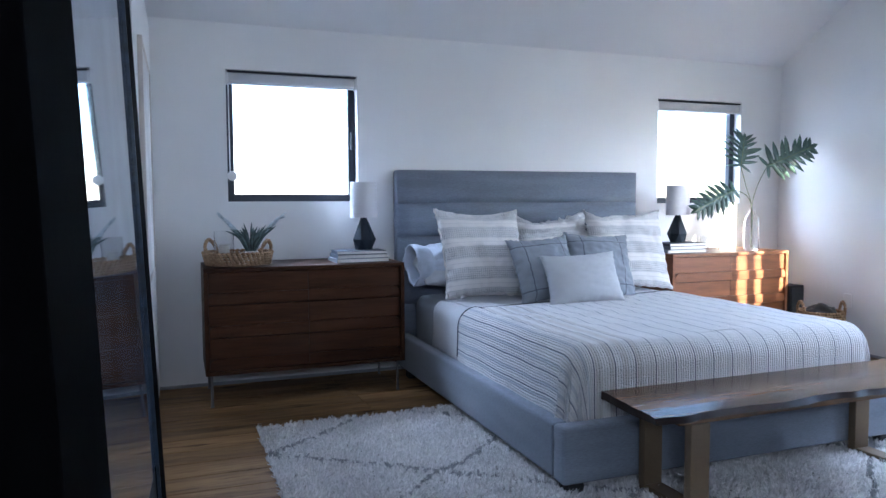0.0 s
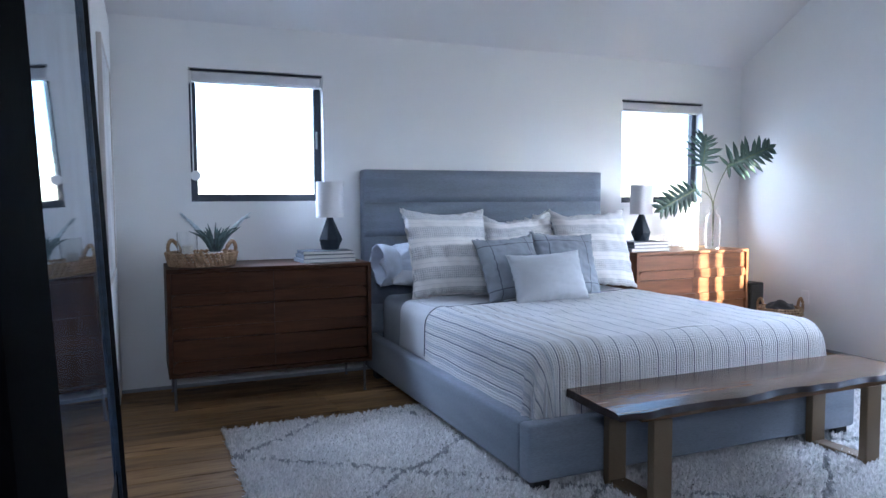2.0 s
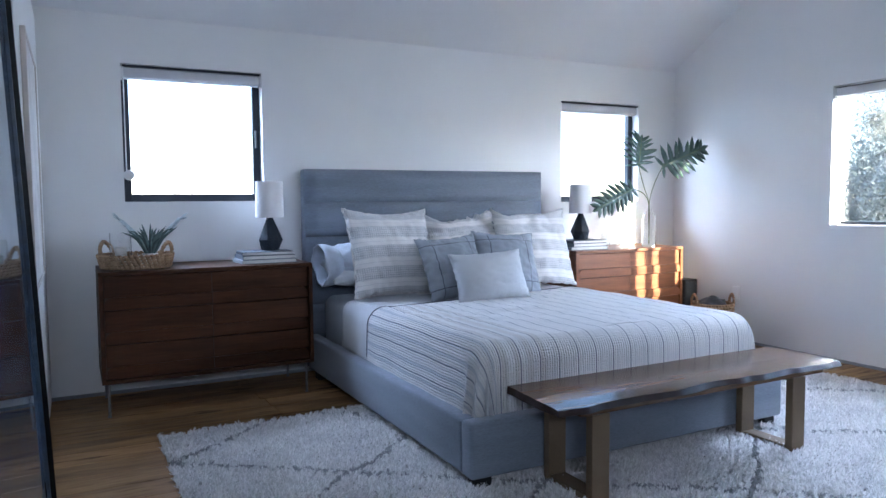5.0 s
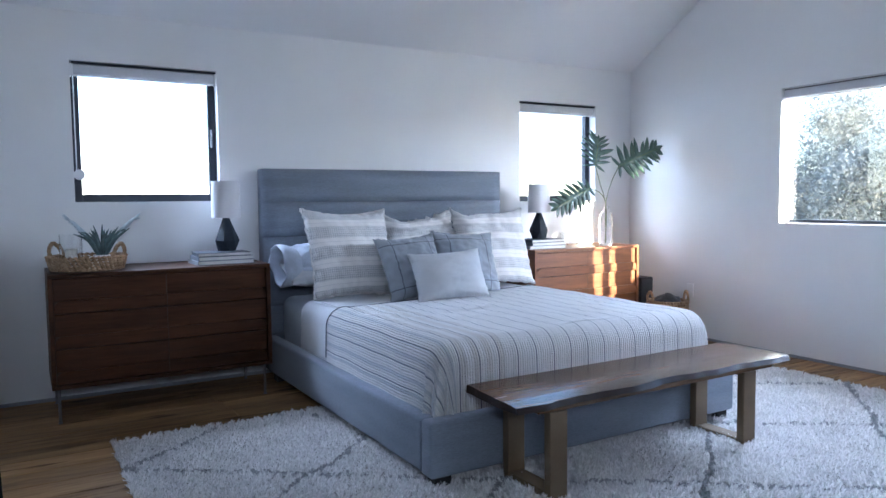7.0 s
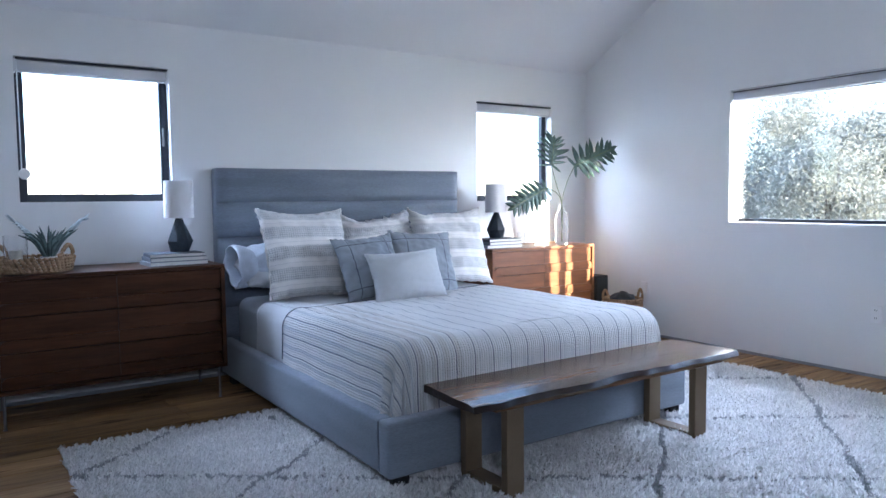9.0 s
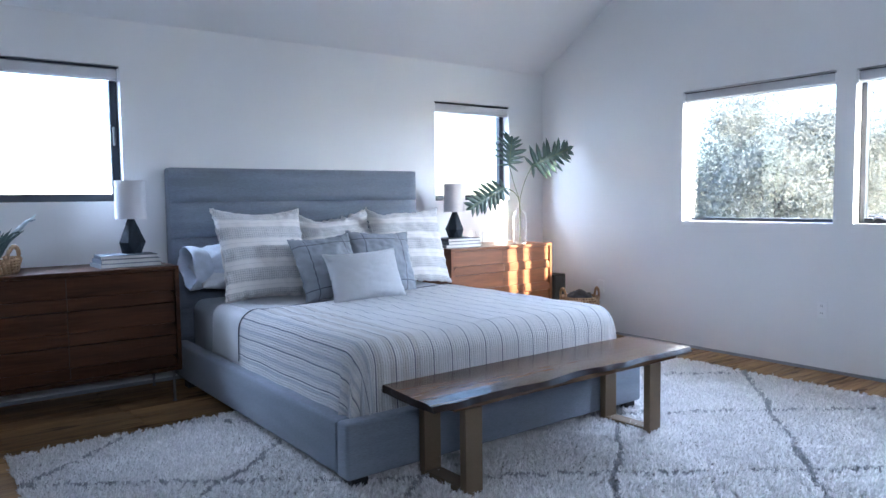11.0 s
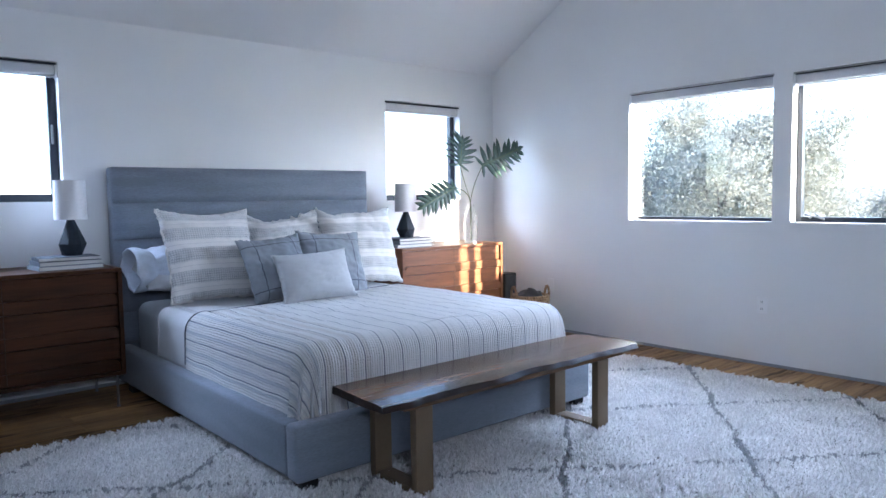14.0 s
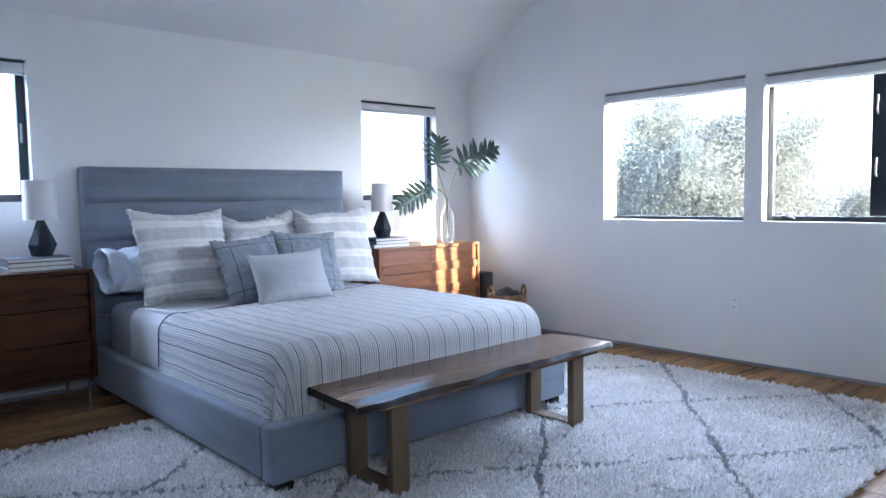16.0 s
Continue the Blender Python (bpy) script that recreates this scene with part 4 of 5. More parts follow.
pillow("throw_cushion", 0.49, 0.46, 0.17, CUSHION, pose(2.68, 4.10, PZ, -24, 3, -3), "blue-grey cushion half hidden behind the pale one", "cushion", 5, "throw cushions", 0.010, rumple=1.2, piping=CUSHION)
pillow("lumbar_cushion", 0.53, 0.335, 0.20, LINEN, pose(2.40, 3.86, PZ + 0.004, -24, -2, -2), "small pale linen cushion in front of the others", "cushion", 6, "", 0.007, rumple=0.35, piping=LINEN)

# ---- bench ----
bench = thing("live_edge_bench", (2.51, 2.39, 0.0), "walnut slab bench with live edge and bronze legs", "bench")
o = bench.location
nx, ny = 90, 10
verts, faces = [], []
for layer in (0, 1):
    for j in range(ny + 1):
        for i in range(nx + 1):
            s = i / nx
            x = -0.852 + 1.712 * s
            wob = 0.018 * noise.noise(Vector((s * 7, 1.0, 0))) + 0.010 * noise.noise(Vector((s * 21, 2.0, 0))) - 0.022 * math.exp(-((s - 0.52) / 0.07) ** 2) - 0.014 * math.exp(-((s - 0.80) / 0.05) ** 2)
            back = 0.198 + 0.006 * noise.noise(Vector((s * 6, 7.0, 0)))
            front = -0.178 - 0.022 * s - 0.024 * (1 - s) ** 2 - wob
            if layer == 0:
                front -= 0.014 + 0.010 * noise.noise(Vector((s * 13, 4.0, 0)))
                back += 0.004
            t = j / ny
            xe = x + (0.012 * noise.noise(Vector((t * 4, s, 3))) if i in (0, nx) else 0) + (0.03 * (t - 0.5) * (-1 if i == nx else 1) if i in (0, nx) else 0)
            z = (0.411 if layer == 0 else 0.446) - (0.004 * (1 - t) ** 6 if layer else -0.008 * (1 - t) ** 4)
            verts.append((xe, front + (back - front) * t, z))
m1 = (nx + 1) * (ny + 1)
for j in range(ny):
    for i in range(nx):
        k = j * (nx + 1) + i
        faces.append((k + m1, k + m1 + 1, k + m1 + nx + 2, k + m1 + nx + 1))
        faces.append((k, k + nx + 1, k + nx + 2, k + 1))
top_faces = len(faces)
for i in range(nx):
    faces.append((i, i + 1, i + 1 + m1, i + m1))
    k = ny * (nx + 1) + i
    faces.append((k, k + m1, k + m1 + 1, k + 1))
for j in range(ny):
    k = j * (nx + 1)
    faces.append((k, k + m1, k + m1 + nx + 1, k + nx + 1))
    k = j * (nx + 1) + nx
    faces.append((k, k + nx + 1, k + m1 + nx + 1, k + m1))
slab = raw("slab_top", verts, faces, SLAB, bench, True, None, "polished walnut slab with dark wavy front edge")
slab.data.materials.append(BARK)
for p in slab.data.polygons:
    if p.index >= top_faces:
        p.material_index = 1
slab.data.set_sharp_from_angle(angle=radians(40))
part("support_board", box((-0.73, -0.172, 0.388), (0.79, 0.15, 0.4105), 0.003), SLAB, bench, "plain board under the slab")
for x in (-0.628, 0.606):
    leg = part("leg", box((x - 0.046, -0.175, 0.012), (x + 0.046, -0.135, 0.3875), 0.003), BRONZE, bench, "flat bronze painted steel leg")
    part("leg", box((x - 0.046, 0.115, 0.012), (x + 0.046, 0.155, 0.3875), 0.003), BRONZE, bench)
    part("foot_bar", box((x - 0.042, -0.1345, 0.012), (x + 0.042, 0.1145, 0.045), 0.003), BRONZE, bench)
    part("top_bar", box((x - 0.042, -0.1345, 0.368), (x + 0.042, 0.1145, 0.3875), 0.003), BRONZE, bench)
bench.rotation_euler = (0, 0, radians(0.5))


# ---- dressers ----
def dresser(at, L, D, z0, z1, mat, label, rows=3, step=0.003):
    """A case on thin rods with two columns of drawers, each with a stepped lower lip; at is the front left corner on the floor."""
    d = thing("dresser", at, label, "dresser", "bedside dressers")
    b = 0.024
    bm = box((0, 0, z1 - b), (L, D, z1), 0.002)
    part("top", bm, mat, d)
    part("bottom", box((0, 0, z0), (L, D, z0 + b), 0.002), mat, d)
    part("side", box((0, 0.0005, z0 + b), (b, D, z1 - b), 0.001), mat, d)
    part("side", box((L - b, 0.0005, z0 + b), (L, D, z1 - b), 0.001), mat, d)
    part("back", box((b, D - 0.015, z0 + b), (L - b, D - 0.002, z1 - b)), mat, d)
    part("divider", box((L / 2 - 0.008, 0.022, z0 + b), (L / 2 + 0.008, D - 0.016, z1 - b)), SUBFLOOR, d)
    inner = (z1 - z0 - 2 * b) / rows
    for r in range(rows):
        zb = z0 + b + r * inner
        for c in range(2):
            x0 = b + 0.003 if c == 0 else L / 2 + 0.002
            x1 = L / 2 - 0.002 if c == 0 else L - b - 0.003
            lip = inner * 0.36
            w = part("drawer", box((x0, 0.020, zb + lip + 0.001), (x1, 0.040, zb + inner - 0.004), 0.002), mat, d)
            # the lower strip stands proud, with a rounded outer corner, as a finger pull
            bm = bmesh.new()
            rad, zt = lip * 0.55, zb + lip
            prof = []
            if c == 0:
                prof = [(x0, zb + 0.003), (x1, zb + 0.003), (x1, zt)] + [(x0 + rad - rad * math.sin(a), zt - rad + rad * math.cos(a)) for a in np.linspace(0, math.pi / 2, 6)]
            else:
                prof = [(x0, zb + 0.003), (x1, zb + 0.003)] + [(x1 - rad + rad * math.cos(a), zt - rad + rad * math.sin(a)) for a in np.linspace(0, math.pi / 2, 6)] + [(x0, zt)]
            fa = [bm.verts.new((x, step, z)) for x, z in prof]
            fb = [bm.verts.new((x, 0.0195, z)) for x, z in prof]
            bm.faces.new(fa)
            bm.faces.new(fb[::-1])
            for k in range(len(prof)):
                bm.faces.new((fa[k], fb[k], fb[(k + 1) % len(prof)], fa[(k + 1) % len(prof)]))
            part("pull_lip", bm, mat, w)
    part("carcass", box((b + 0.002, 0.042, z0 + b + 0.001), (L / 2 - 0.009, D - 0.017, z1 - b - 0.001)), SUBFLOOR, d)
    for x in (0.035, L - 0.045):
        for y in (0.03, D - 0.05):
            part("leg", lathe([(0, 0), (0.012, 0), (0.012, 0.006), (0.0085, 0.008), (0.0085, z0 + 0.0005), (0, z0 + 0.0005)], 12, (x, y, 0)), STEEL, d, "thin steel rod leg", True)
    return d


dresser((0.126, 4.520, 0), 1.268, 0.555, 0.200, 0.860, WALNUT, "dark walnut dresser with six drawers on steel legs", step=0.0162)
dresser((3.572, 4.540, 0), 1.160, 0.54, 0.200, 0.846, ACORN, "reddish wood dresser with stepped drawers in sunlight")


# ---- lamps and books ----
def table_lamp(at, label):
    l = thing("table_lamp", at, label, "lamp", "bedside lamps")
    bm = bmesh.new()
    rings = []
    n = 7
    for k, (r, z) in enumerate(((0.056, 0.0), (0.060, 0.003), (0.082, 0.070), (0.024, 0.212), (0.022, 0.222))):
        tw = 0.2 + (math.pi / n if k in (2,) else 0)
        rings.append([bm.verts.new((r * math.cos(2 * math.pi * i / n + tw), r * math.sin(2 * math.pi * i / n + tw), z)) for i in range(n)])
    for a, b in zip(rings[:2], rings[1:2]):
        for i in range(n):
            bm.faces.new((a[i], a[(i + 1) % n], b[(i + 1) % n], b[i]))
    for i in range(n):
        j = (i + 1) % n
        a, b, c, d = rings[1], rings[2], rings[3], rings[4]
        bm.faces.new((a[i], a[j], b[i]))
        bm.faces.new((a[j], b[j], b[i]))
        bm.faces.new((b[i], c[j], c[i]))
        bm.faces.new((b[i], b[j], c[j]))
        bm.faces.new((c[i], c[j], d[j], d[i]))
    bm.faces.new(rings[0][::-1])
    bm.faces.new(rings[-1])
    part("base", bm, LAMP_BASE, l, "faceted slate ceramic base")
    part("neck", lathe([(0, 0.2221), (0.010, 0.2221), (0.010, 0.30), (0, 0.30)], 12), STEEL, l)
    sh = part("shade", lathe([(0.094, 0.220), (0.0905, 0.462), (0.0885, 0.462), (0.092, 0.220), (0.094, 0.220)], 40), LAMP_SHADE, l, "white linen drum shade", True)
    for z, r in ((0.222, 0.0935), (0.460, 0.0902)):
        part("rim", tube([(r * math.cos(a), r * math.sin(a), z) for a in np.linspace(0, 2 * math.pi, 33)[:-1]], 0.0022, 6, closed=True), LAMP_SHADE, sh)
    part("spider", box((-0.091, -0.002, 0.455), (0.091, 0.002, 0.458)), STEEL, sh)
    return l


def book(at, w, d, h, turn, cover, label):
    b = thing("book", at, label, "book", "stacked books")
    b.rotation_euler = (0, 0, radians(turn))
    part("cover", box((-w / 2, -d / 2, h - 0.003), (w / 2, d / 2, h), 0.0008), cover, b)
    part("cover", box((-w / 2, -d / 2, 0), (w / 2, d / 2, 0.003), 0.0008), cover, b)
    part("spine", box((-w / 2 - 0.003, -d / 2, 0), (-w / 2 - 0.0001, d / 2, h), 0.001), cover, b)
    part("page_block", box((-w / 2 + 0.001, -d / 2 + 0.005, 0.0031), (w / 2 - 0.006, d / 2 - 0.005, h - 0.0031)), PAPER, b)
    return b


z = 0.861
for w, d, h, turn, cov_, dx in ((0.36, 0.25, 0.025, 3, BOOK_C, 0.0), (0.34, 0.25, 0.026, 1, BOOK_B, 0.0), (0.33, 0.23, 0.022, -2, BOOK_A, 0.0)):
    book((1.140 + dx, 4.745, z), w, d, h, turn, cov_, "large hardback book under the bedside lamp")
    z += h + 0.0005
table_lamp((1.190, 4.795, z), "table lamp with dark faceted base on stacked books")
z = 0.847
for w, d, h, turn, cov_ in ((0.36, 0.26, 0.026, -3, BOOK_C), (0.35, 0.25, 0.026, 2, BOOK_B), (0.34, 0.25, 0.024, 0, BOOK_A)):
    book((3.790, 4.760, z), w, d, h, turn, cov_, "large hardback book stacked under the far lamp")
    z += h + 0.0005
table_lamp((3.815, 4.800, z), "table lamp with dark faceted base before the window")

# ---- tray with plant and candles ----
tray = thing("woven_tray", (0.350, 4.775, 0.861), "round braided seagrass tray with two loop handles", "tray")
tray.rotation_euler = (0, 0, radians(-38))
part("floor", lathe([(0, 0.0), (0.185, 0.0), (0.185, 0.008), (0, 0.008)], 40), ROPE, tray)
for k in range(5):
    zc = 0.012 + 0.0165 * k
    R = 0.196 + 0.004 * k
    pts, rad = [], []
    for a in np.linspace(0, 2 * math.pi, 181)[:-1]:
        wob = 0.0035 * math.sin(a * 44 + k * 1.6)
        pts.append(((R + wob) * math.cos(a), (R + wob) * math.sin(a), zc + 0.003 * math.sin(a * 44 + k * 1.6 + 1.5)))
        rad.append(0.0092 + 0.003 * math.sin(a * 44 + k * 1.6))
    part("coil", tube(pts, 0.009, 7, rad, True), ROPE, tray, smooth=True)
for sx in (-1, 1):
    pts = arch([(sx * 0.190, -0.055, 0.045), (sx * 0.212, -0.052, 0.115), (sx * 0.220, 0.0, 0.158), (sx * 0.212, 0.052, 0.115), (sx * 0.190, 0.055, 0.045)], 10)
    part("handle", tube(pts, 0.012, 8, [0.0115 + 0.0022 * math.sin(k * 2.1) for k in range(len(pts))]), ROPE, tray, smooth=True)


def blade(points, width, mat_, parent, fold=0.25, tip=0.0):
    """A narrow pointed leaf along a line of points."""
    pts = arch(points, 6)
    n = len(pts)
    v, f = [], []
    for i, p in enumerate(pts):
        t = i / (n - 1)
        w = width * (math.sin(math.pi * min(1, t * 0.82 + 0.18)) ** 0.7) * (1 - t * 0.25) + 0.0004
        d = (pts[min(i + 1, n - 1)] - pts[max(i - 1, 0)]).normalized()
        s = d.cross(Vector((0.2, 1, 0.15))).normalized()
        up = s.cross(d)
        v += [p - s * w + up * w * fold, p, p + s * w + up * w * fold]
    for i in range(n - 1):
        k = i * 3
        f += [(k, k + 1, k + 4, k + 3), (k + 1, k + 2, k + 5, k + 4)]
    ob = raw("leaf", v, f, mat_, parent, True)
    so = ob.modifiers.new("thickness", "SOLIDIFY")
    so.thickness = 0.0015
    return ob


succ = thing("succulent_plant", (0.435, 4.80, 0.870), "spiky grey-green succulent in a white pot", "plant")
part("pot", lathe([(0, 0), (0.036, 0), (0.044, 0.06), (0.046, 0.075), (0.041, 0.075), (0.039, 0.062), (0, 0.060)], 28), POT, succ, smooth=True)
g = random.Random(8)
for k in range(34):
    a = g.uniform(0, 2 * math.pi)
    L = g.uniform(0.10, 0.20)
    out = g.uniform(0.25, 0.9)
    dx, dy = math.cos(a) * out, math.sin(a) * out * 0.6
    blade([(dx * 0.02, dy * 0.02, 0.06), (dx * L * 0.5, dy * L * 0.5, 0.07 + L * 0.55), (dx * L * 1.05, dy * L * 1.05, 0.07 + L * g.uniform(0.8, 1.05))], 0.009, AIR_LEAF, succ)
for sx, reach in ((-1, 0.19), (1, 0.21)):
    for k in range(16):
        b0 = g.uniform(0.25, 0.95)
        px_, pz_ = sx * reach * b0, 0.07 + 0.235 * b0 ** 0.65
        ang = g.uniform(-0.7, 0.7)
        blade([(px_ * 0.5, 0, 0.05 + pz_ * 0.45), (px_, 0.01 * math.sin(k), pz_), (px_ + sx * 0.045 * math.cos(ang), 0.04 * math.sin(ang * 3), pz_ + 0.025 + 0.03 * math.sin(ang))], 0.0065, AIR_TIP if b0 > 0.48 else AIR_LEAF, succ)
jar = thing("glass_hurricane", (0.265, 4.79, 0.8705), "clear glass hurricane holding a pale candle", "candle holder")
part("glass", lathe([(0, 0.0), (0.062, 0.0), (0.062, 0.205), (0.0595, 0.205), (0.0595, 0.006), (0, 0.006)], 36), GLASS, jar, smooth=True)
part("candle", lathe([(0, 0.0065), (0.034, 0.0065), (0.034, 0.115), (0.030, 0.118), (0, 0.114)], 28), WAX, jar, "pale pillar candle", True)
vot = thing("votive_candle", (0.385, 4.70, 0.8705), "small white votive candle in the tray", "candle")
part("wax", lathe([(0, 0), (0.028, 0), (0.029, 0.068), (0.026, 0.071), (0, 0.067)], 24), WAX, vot, smooth=True)
part("wick", lathe([(0, 0.067), (0.0012, 0.067), (0.001, 0.08), (0, 0.08)], 6), BLACK, vot)

# ---- vase with split leaves ----
vase = thing("glass_vase", (4.452, 4.665, 0.847), "clear glass bottle vase with three split leaves", "vase")
part("bottle", lathe([(0, 0.0), (0.056, 0.0), (0.060, 0.010), (0.060, 0.235), (0.052, 0.275), (0.026, 0.300), (0.022, 0.315), (0.030, 0.345), (0.028, 0.345), (0.0195, 0.315), (0.0235, 0.299), (0.049, 0.273), (0.0565, 0.234), (0.0565, 0.014), (0, 0.012)], 40), GLASS, vase, smooth=True)


def split_leaf(base, tip, width, normal, fingers, droop, seed):
    """A deeply cut leaf: a midrib with pointed fingers on both sides."""
    g = random.Random(seed)
    b, e = Vector(base), Vector(tip)
    d = (e - b)
    L = d.length
    d.normalize()
    nrm = Vector(normal).normalized()
    s = d.cross(nrm).normalized()
    v, f = [], []
    rib = [b + d * L * t + nrm * (-droop * t * t) for t in np.linspace(0, 1, fingers + 2)]

    def lobe(p0, direction, length, w):
        n = 6
        side = direction.cross(nrm).normalized()
        # every finger is turned a little about its own length
        face = (nrm + side * g.uniform(-0.35, 0.35)).normalized()
        side = direction.cross(face).normalized()
        k0 = len(v)
        for i in range(n + 1):
            t = i / n
            c = p0 + direction * length * t - nrm * (0.18 * length * t * t)
            ww = w * (0.62 + 0.38 * math.sin(math.pi * min(1, t * 1.05))) * (1 - t ** 5) + 0.0006
            v.extend([c - side * ww - face * ww * 0.2, c, c + side * ww - face * ww * 0.2])
        for i in range(n):
            k = k0 + i * 3
            f.extend([(k, k + 1, k + 4, k + 3), (k + 1, k + 2, k + 5, k + 4)])

    for i in range(1, fingers + 1):
        t = i / (fingers + 1)
        length = width * (math.sin(math.pi * (0.30 + 0.58 * t)) ** 0.8) * g.uniform(0.88, 1.1)
        for sd in (-1, 1):
            a = radians(78 - 36 * t + g.uniform(-6, 6))
            lobe(rib[i] - d * 0.006, (s * sd * math.sin(a) + d * math.cos(a)).normalized(), length, L / fingers * 0.36)
    k0 = len(v)
    for i, c in enumerate(rib):
        ww = width * 0.22 * math.sin(math.pi * (0.12 + 0.80 * i / (fingers + 1)))
        v.extend([c - s * ww - nrm * ww * 0.12, c + nrm * 0.001, c + s * ww - nrm * ww * 0.12])
    for i in range(len(rib) - 1):
        k = k0 + i * 3
        f.extend([(k, k + 1, k + 4, k + 3), (k + 1, k + 2, k + 5, k + 4)])
    lobe(rib[fingers], d, L / fingers * 1.6, L / fingers * 0.34)
    for sd in (-1, 1):
        lobe(b + d * 0.01, (s * sd * 0.95 - d * 0.30).normalized(), width * 0.62, L / fingers * 0.28)
    ob = raw("leaf", v, f, LEAF, vase, True, None, "dark glossy split leaf")
    so = ob.modifiers.new("thickness", "SOLIDIFY")
    so.thickness = 0.0012
    part("midrib", tube(rib, 0.003, 6), STEM, ob)
    return ob


vo = vase.location
split_leaf(Vector((4.350, 4.690, 1.545)) - vo, Vector((4.430, 4.720, 1.800)) - vo, 0.200, (-0.22, -0.97, 0.05), 7, 0.03, 1)
split_leaf(Vector((4.600, 4.660, 1.545)) - vo, Vector((5.030, 4.560, 1.725)) - vo, 0.180, (-0.28, -0.94, 0.14), 8, 0.04, 2)
split_leaf(Vector((4.245, 4.640, 1.350)) - vo, Vector((3.850, 4.620, 1.180)) - vo, 0.150, (-0.22, -0.94, 0.20), 8, 0.03, 3)
for pts in ([(4.450, 4.665, 0.875), (4.455, 4.665, 1.19), (4.40, 4.68, 1.38), (4.350, 4.690, 1.545)],
            [(4.462, 4.670, 0.875), (4.452, 4.668, 1.19), (4.50, 4.66, 1.38), (4.600, 4.660, 1.545)],
            [(4.445, 4.660, 0.880), (4.448, 4.662, 1.19), (4.38, 4.65, 1.30), (4.245, 4.640, 1.350)]):
    part("stem", tube([p - vo for p in arch(pts, 8)], 0.0035, 6), STEM, vase, smooth=True)
for x, y, h, r in ((4.205, 4.72, 0.125, 0.034), (4.30, 4.78, 0.105, 0.032), (4.09, 4.80, 0.12, 0.034)):
    t_ = thing("glass_tumbler", (x, y, 0.847), "clear glass tumbler on the sunlit dresser", "glass", "tumblers")
    part("glass", lathe([(0, 0), (r * 0.9, 0), (r, h), (r - 0.002, h), (r * 0.9 - 0.002, 0.006), (0, 0.006)], 28), GLASS, t_, smooth=True)

# ---- corner behind the bed ----
sp = thing("speaker", (4.865, 4.66, 0.0), "tall black speaker box beside the dresser", "speaker")
part("cabinet", box((-0.078, -0.09, 0.0), (0.078, 0.12, 0.545), 0.008, 2), BLACK, sp)
part("grille", box((-0.068, -0.098, 0.03), (0.068, -0.0905, 0.525), 0.003), DARK_CLOTH, sp)
bk = thing("floor_basket", (4.875, 4.335, 0.0), "round woven basket with handles holding a dark throw", "basket")
for k in range(17):
    zc = 0.014 + 0.0215 * k
    R = 0.142 + 0.024 * math.sin(k / 16 * math.pi * 0.6)
    pts, rad = [], []
    for a in np.linspace(0, 2 * math.pi, 97)[:-1]:
        wob = 0.003 * math.sin(a * 40 + k * 1.6)
        pts.append(((R + wob) * math.cos(a), (R + wob) * math.sin(a), zc))
        rad.append(0.0115 + 0.002 * math.sin(a * 40 + k * 1.6))
    part("coil", tube(pts, 0.012, 6, rad, True), ROPE, bk, smooth=True)
part("floor", lathe([(0, 0.002), (0.138, 0.002), (0.138, 0.012), (0, 0.012)], 30), ROPE, bk)
for a in (2.75, -0.55):
    c, s = math.cos(a), math.sin(a)
    pts = arch([(0.158 * c + 0.06 * s, 0.158 * s - 0.06 * c, 0.34), (0.162 * c + 0.05 * s, 0.162 * s - 0.05 * c, 0.405), (0.162 * c, 0.162 * s, 0.440), (0.162 * c - 0.05 * s, 0.162 * s + 0.05 * c, 0.405), (0.158 * c - 0.06 * s, 0.158 * s + 0.06 * c, 0.34)], 8)
    part("handle", tube(pts, 0.012, 8, [0.0115 + 0.002 * math.sin(k * 2.1) for k in range(len(pts))]), ROPE, bk, smooth=True)
bm = bmesh.new()
bmesh.ops.create_icosphere(bm, subdivisions=4, radius=1.0)
for v in bm.verts:
    n1 = noise.noise(v.co * 2.1) * 0.22 + noise.noise(v.co * 5.0) * 0.10
    v.co = Vector((v.co.x * 0.132 * (1 + n1 * 0.3), v.co.y * 0.132 * (1 + n1 * 0.3), 0.29 + v.co.z * 0.13 * (1 + n1)))
tagged(part("folded_throw", bm, DARK_CLOTH, None, "", True), "crumpled charcoal throw stuffed into the basket", "throw").location = (4.875, 4.335, 0.0)

# ---- leaning mirror ----
# the glass lies in the plane n . p = d
MN, MD = Vector((0.99854, -0.03609, 0.04013)), -0.198
MY = Vector((0.03609, 0.99935, 0.0)).normalized()
MZV = MN.cross(MY).normalized()
m_foot = Vector((0, 0.90, 0))
m_foot.x = (MD - MN.y * m_foot.y) / MN.x
mm = Matrix.Identity(4)
for k, col in enumerate((MN, MY, MZV)):
    for r_ in range(3):
        mm[r_][k] = col[r_]
mm.translation = m_foot
mir = thing("leaning_mirror", (0, 0, 0), "large floor mirror with a wide black frame, leaning on the wall", "mirror")
mir.matrix_world = mm
LY, HZ, FW = 2.12, 2.14, 0.30
part("glass", box((-0.004, FW - 0.02, FW - 0.02), (0.0, LY - 0.18, HZ - 0.02)), MIRROR, mir, "silvered mirror glass")
part("back_panel", box((-0.022, 0.01, 0.005), (-0.0042, LY - 0.01, HZ - 0.01)), BLACK, mir)
part("stile", box((-0.026, 0.0, 0.0), (0.070, FW + 0.04, HZ), 0.003), BLACK_FRAME, mir, "wide black painted frame stile")
part("stile", box((-0.026, LY - 0.2, 0.0), (0.013, LY, HZ), 0.002), BLACK_FRAME, mir, "wide black painted frame stile")
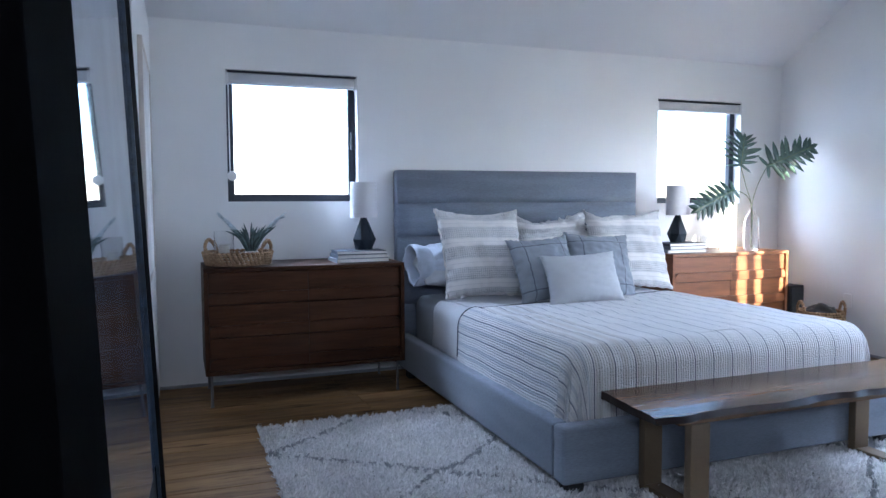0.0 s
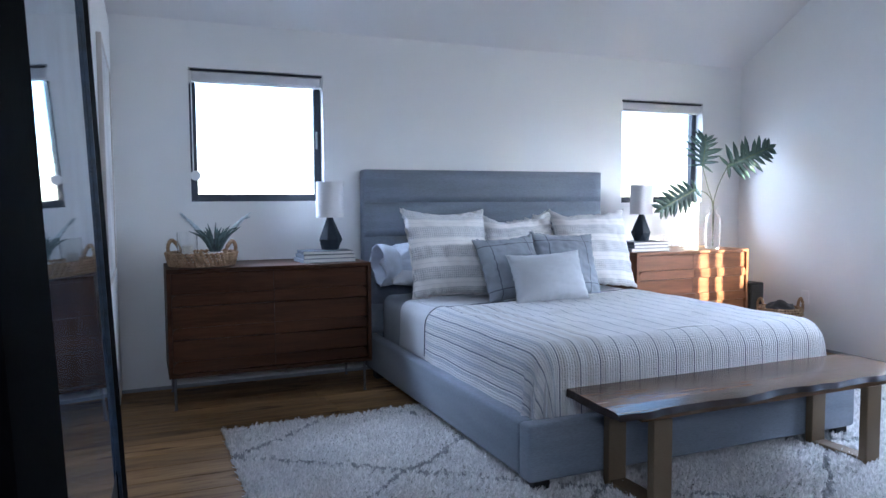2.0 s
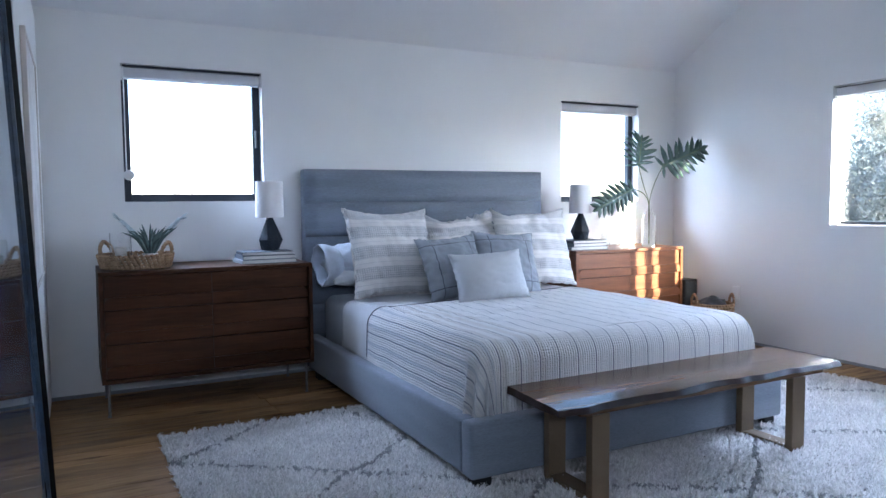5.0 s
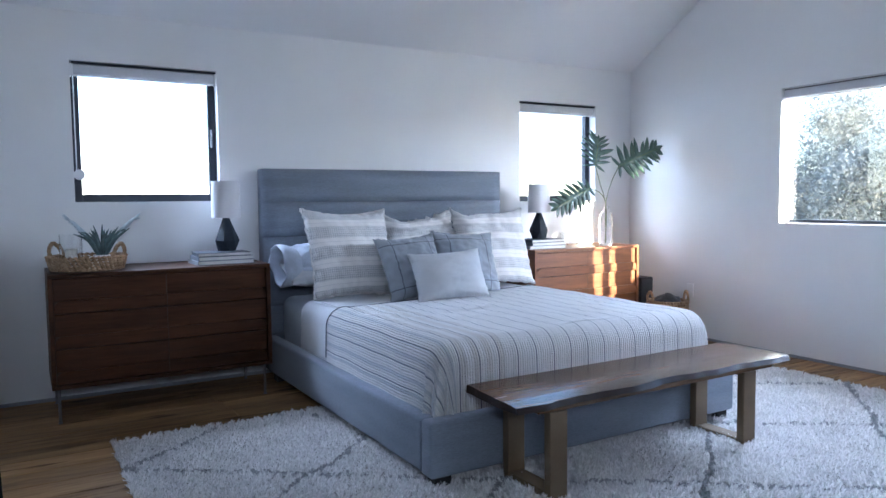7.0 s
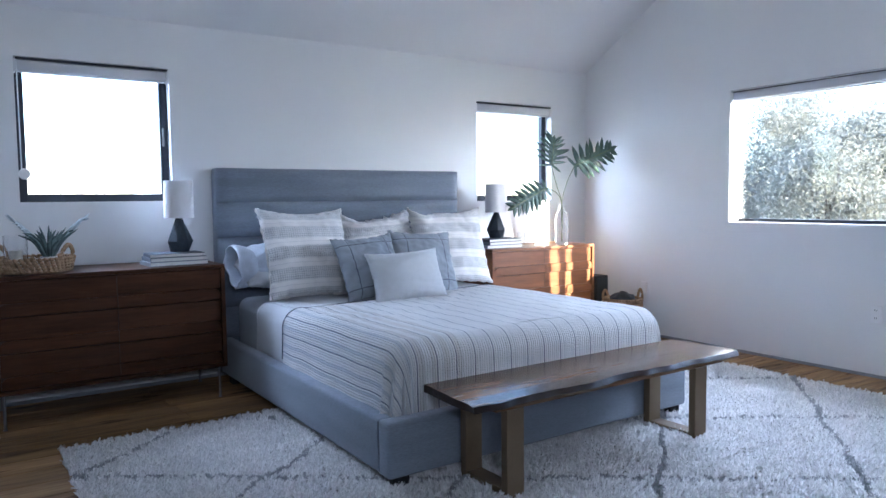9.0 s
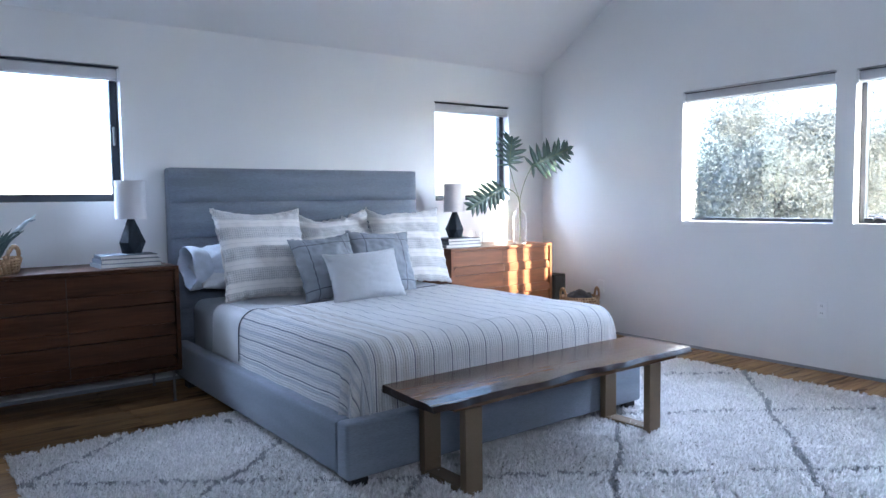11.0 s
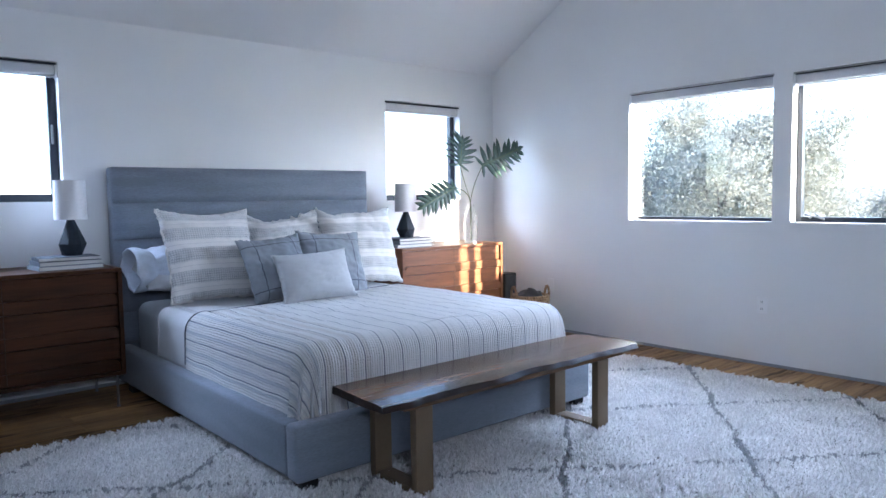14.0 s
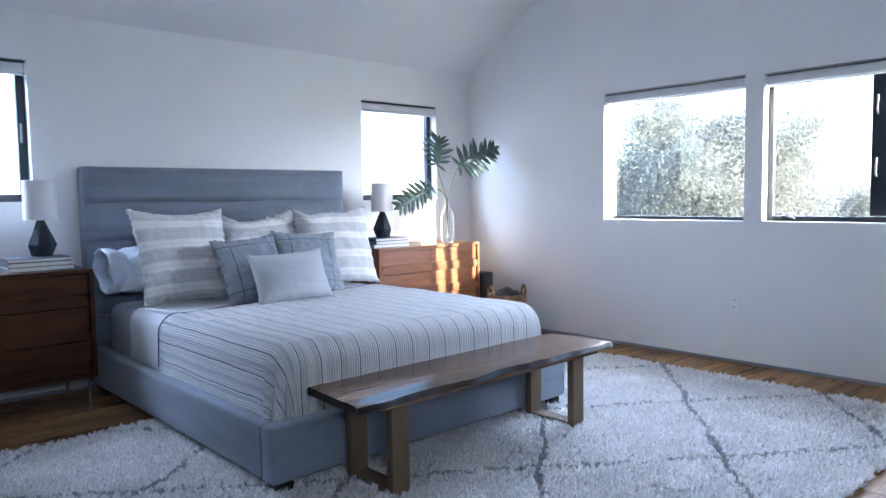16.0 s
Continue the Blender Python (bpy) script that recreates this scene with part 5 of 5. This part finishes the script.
part("inner_lip", box((0.0005, LY - 0.206, 0.10), (0.0125, LY - 0.2003, HZ - 0.10), 0.001), WORN_LIT_FRAME, mir, "worn black inner edge, coloured blue for reflected window light")
part("rail", box((-0.026, FW + 0.04, 0.0), (0.020, LY - 0.2, 0.10), 0.003), BLACK_FRAME, mir)
part("rail", box((-0.026, FW + 0.04, HZ - 0.10), (0.020, LY - 0.2, HZ), 0.003), BLACK_FRAME, mir)

# ---- picture on the side wall ----
art = thing("framed_picture", (XL, 3.88, 1.435), "tall pale picture in a thin limed frame on the side wall", "picture")
AY, AZ = 0.46, 0.555
for lo, hi in (((0.0005, -AY, -AZ), (0.022, -AY + 0.02, AZ)), ((0.0005, AY - 0.02, -AZ), (0.022, AY, AZ)), ((0.0005, -AY + 0.02, -AZ), (0.021, AY - 0.02, -AZ + 0.02)), ((0.0005, -AY + 0.02, AZ - 0.02), (0.021, AY - 0.02, AZ))):
    part("frame_bar", box(lo, hi, 0.002), ART_WOOD, art)
part("print", box((0.0005, -AY + 0.0205, -AZ + 0.0205), (0.016, AY - 0.0205, AZ - 0.0205)), ART_MAT, art, "pale abstract print")

# ---- floor planks ----
PW = 0.185
y = YF
g = random.Random(12)
while y < YB - 0.001:
    y1 = min(y + PW, YB)
    x = XLN
    first = True
    while x < XR - 0.01:
        L = g.uniform(1.2, 2.3) if not first else g.uniform(0.5, 2.0)
        first = False
        x1 = x + L
        if XR - x1 < 0.35:
            x1 = XR
        cx, cy = (x + x1) / 2, (y + y1) / 2
        hx, hy = (x1 - x) / 2 - 0.0012, (y1 - y) / 2 - 0.0012
        c = 0.0025
        v = [(-hx, -hy, -0.015), (hx, -hy, -0.015), (hx, hy, -0.015), (-hx, hy, -0.015), (-hx, -hy, -c), (hx, -hy, -c), (hx, hy, -c), (-hx, hy, -c), (-hx + c, -hy + c, 0), (hx - c, -hy + c, 0), (hx - c, hy - c, 0), (-hx + c, hy - c, 0)]
        f = [(0, 3, 2, 1), (8, 9, 10, 11)] + [(k, (k + 1) % 4, (k + 1) % 4 + 4, k + 4) for k in range(4)] + [(k + 4, (k + 1) % 4 + 4, (k + 1) % 4 + 8, k + 8) for k in range(4)]
        raw("plank", v, f, FLOOR, floor).location = (cx, cy, -0.0005)
        x = x1
    y = y1
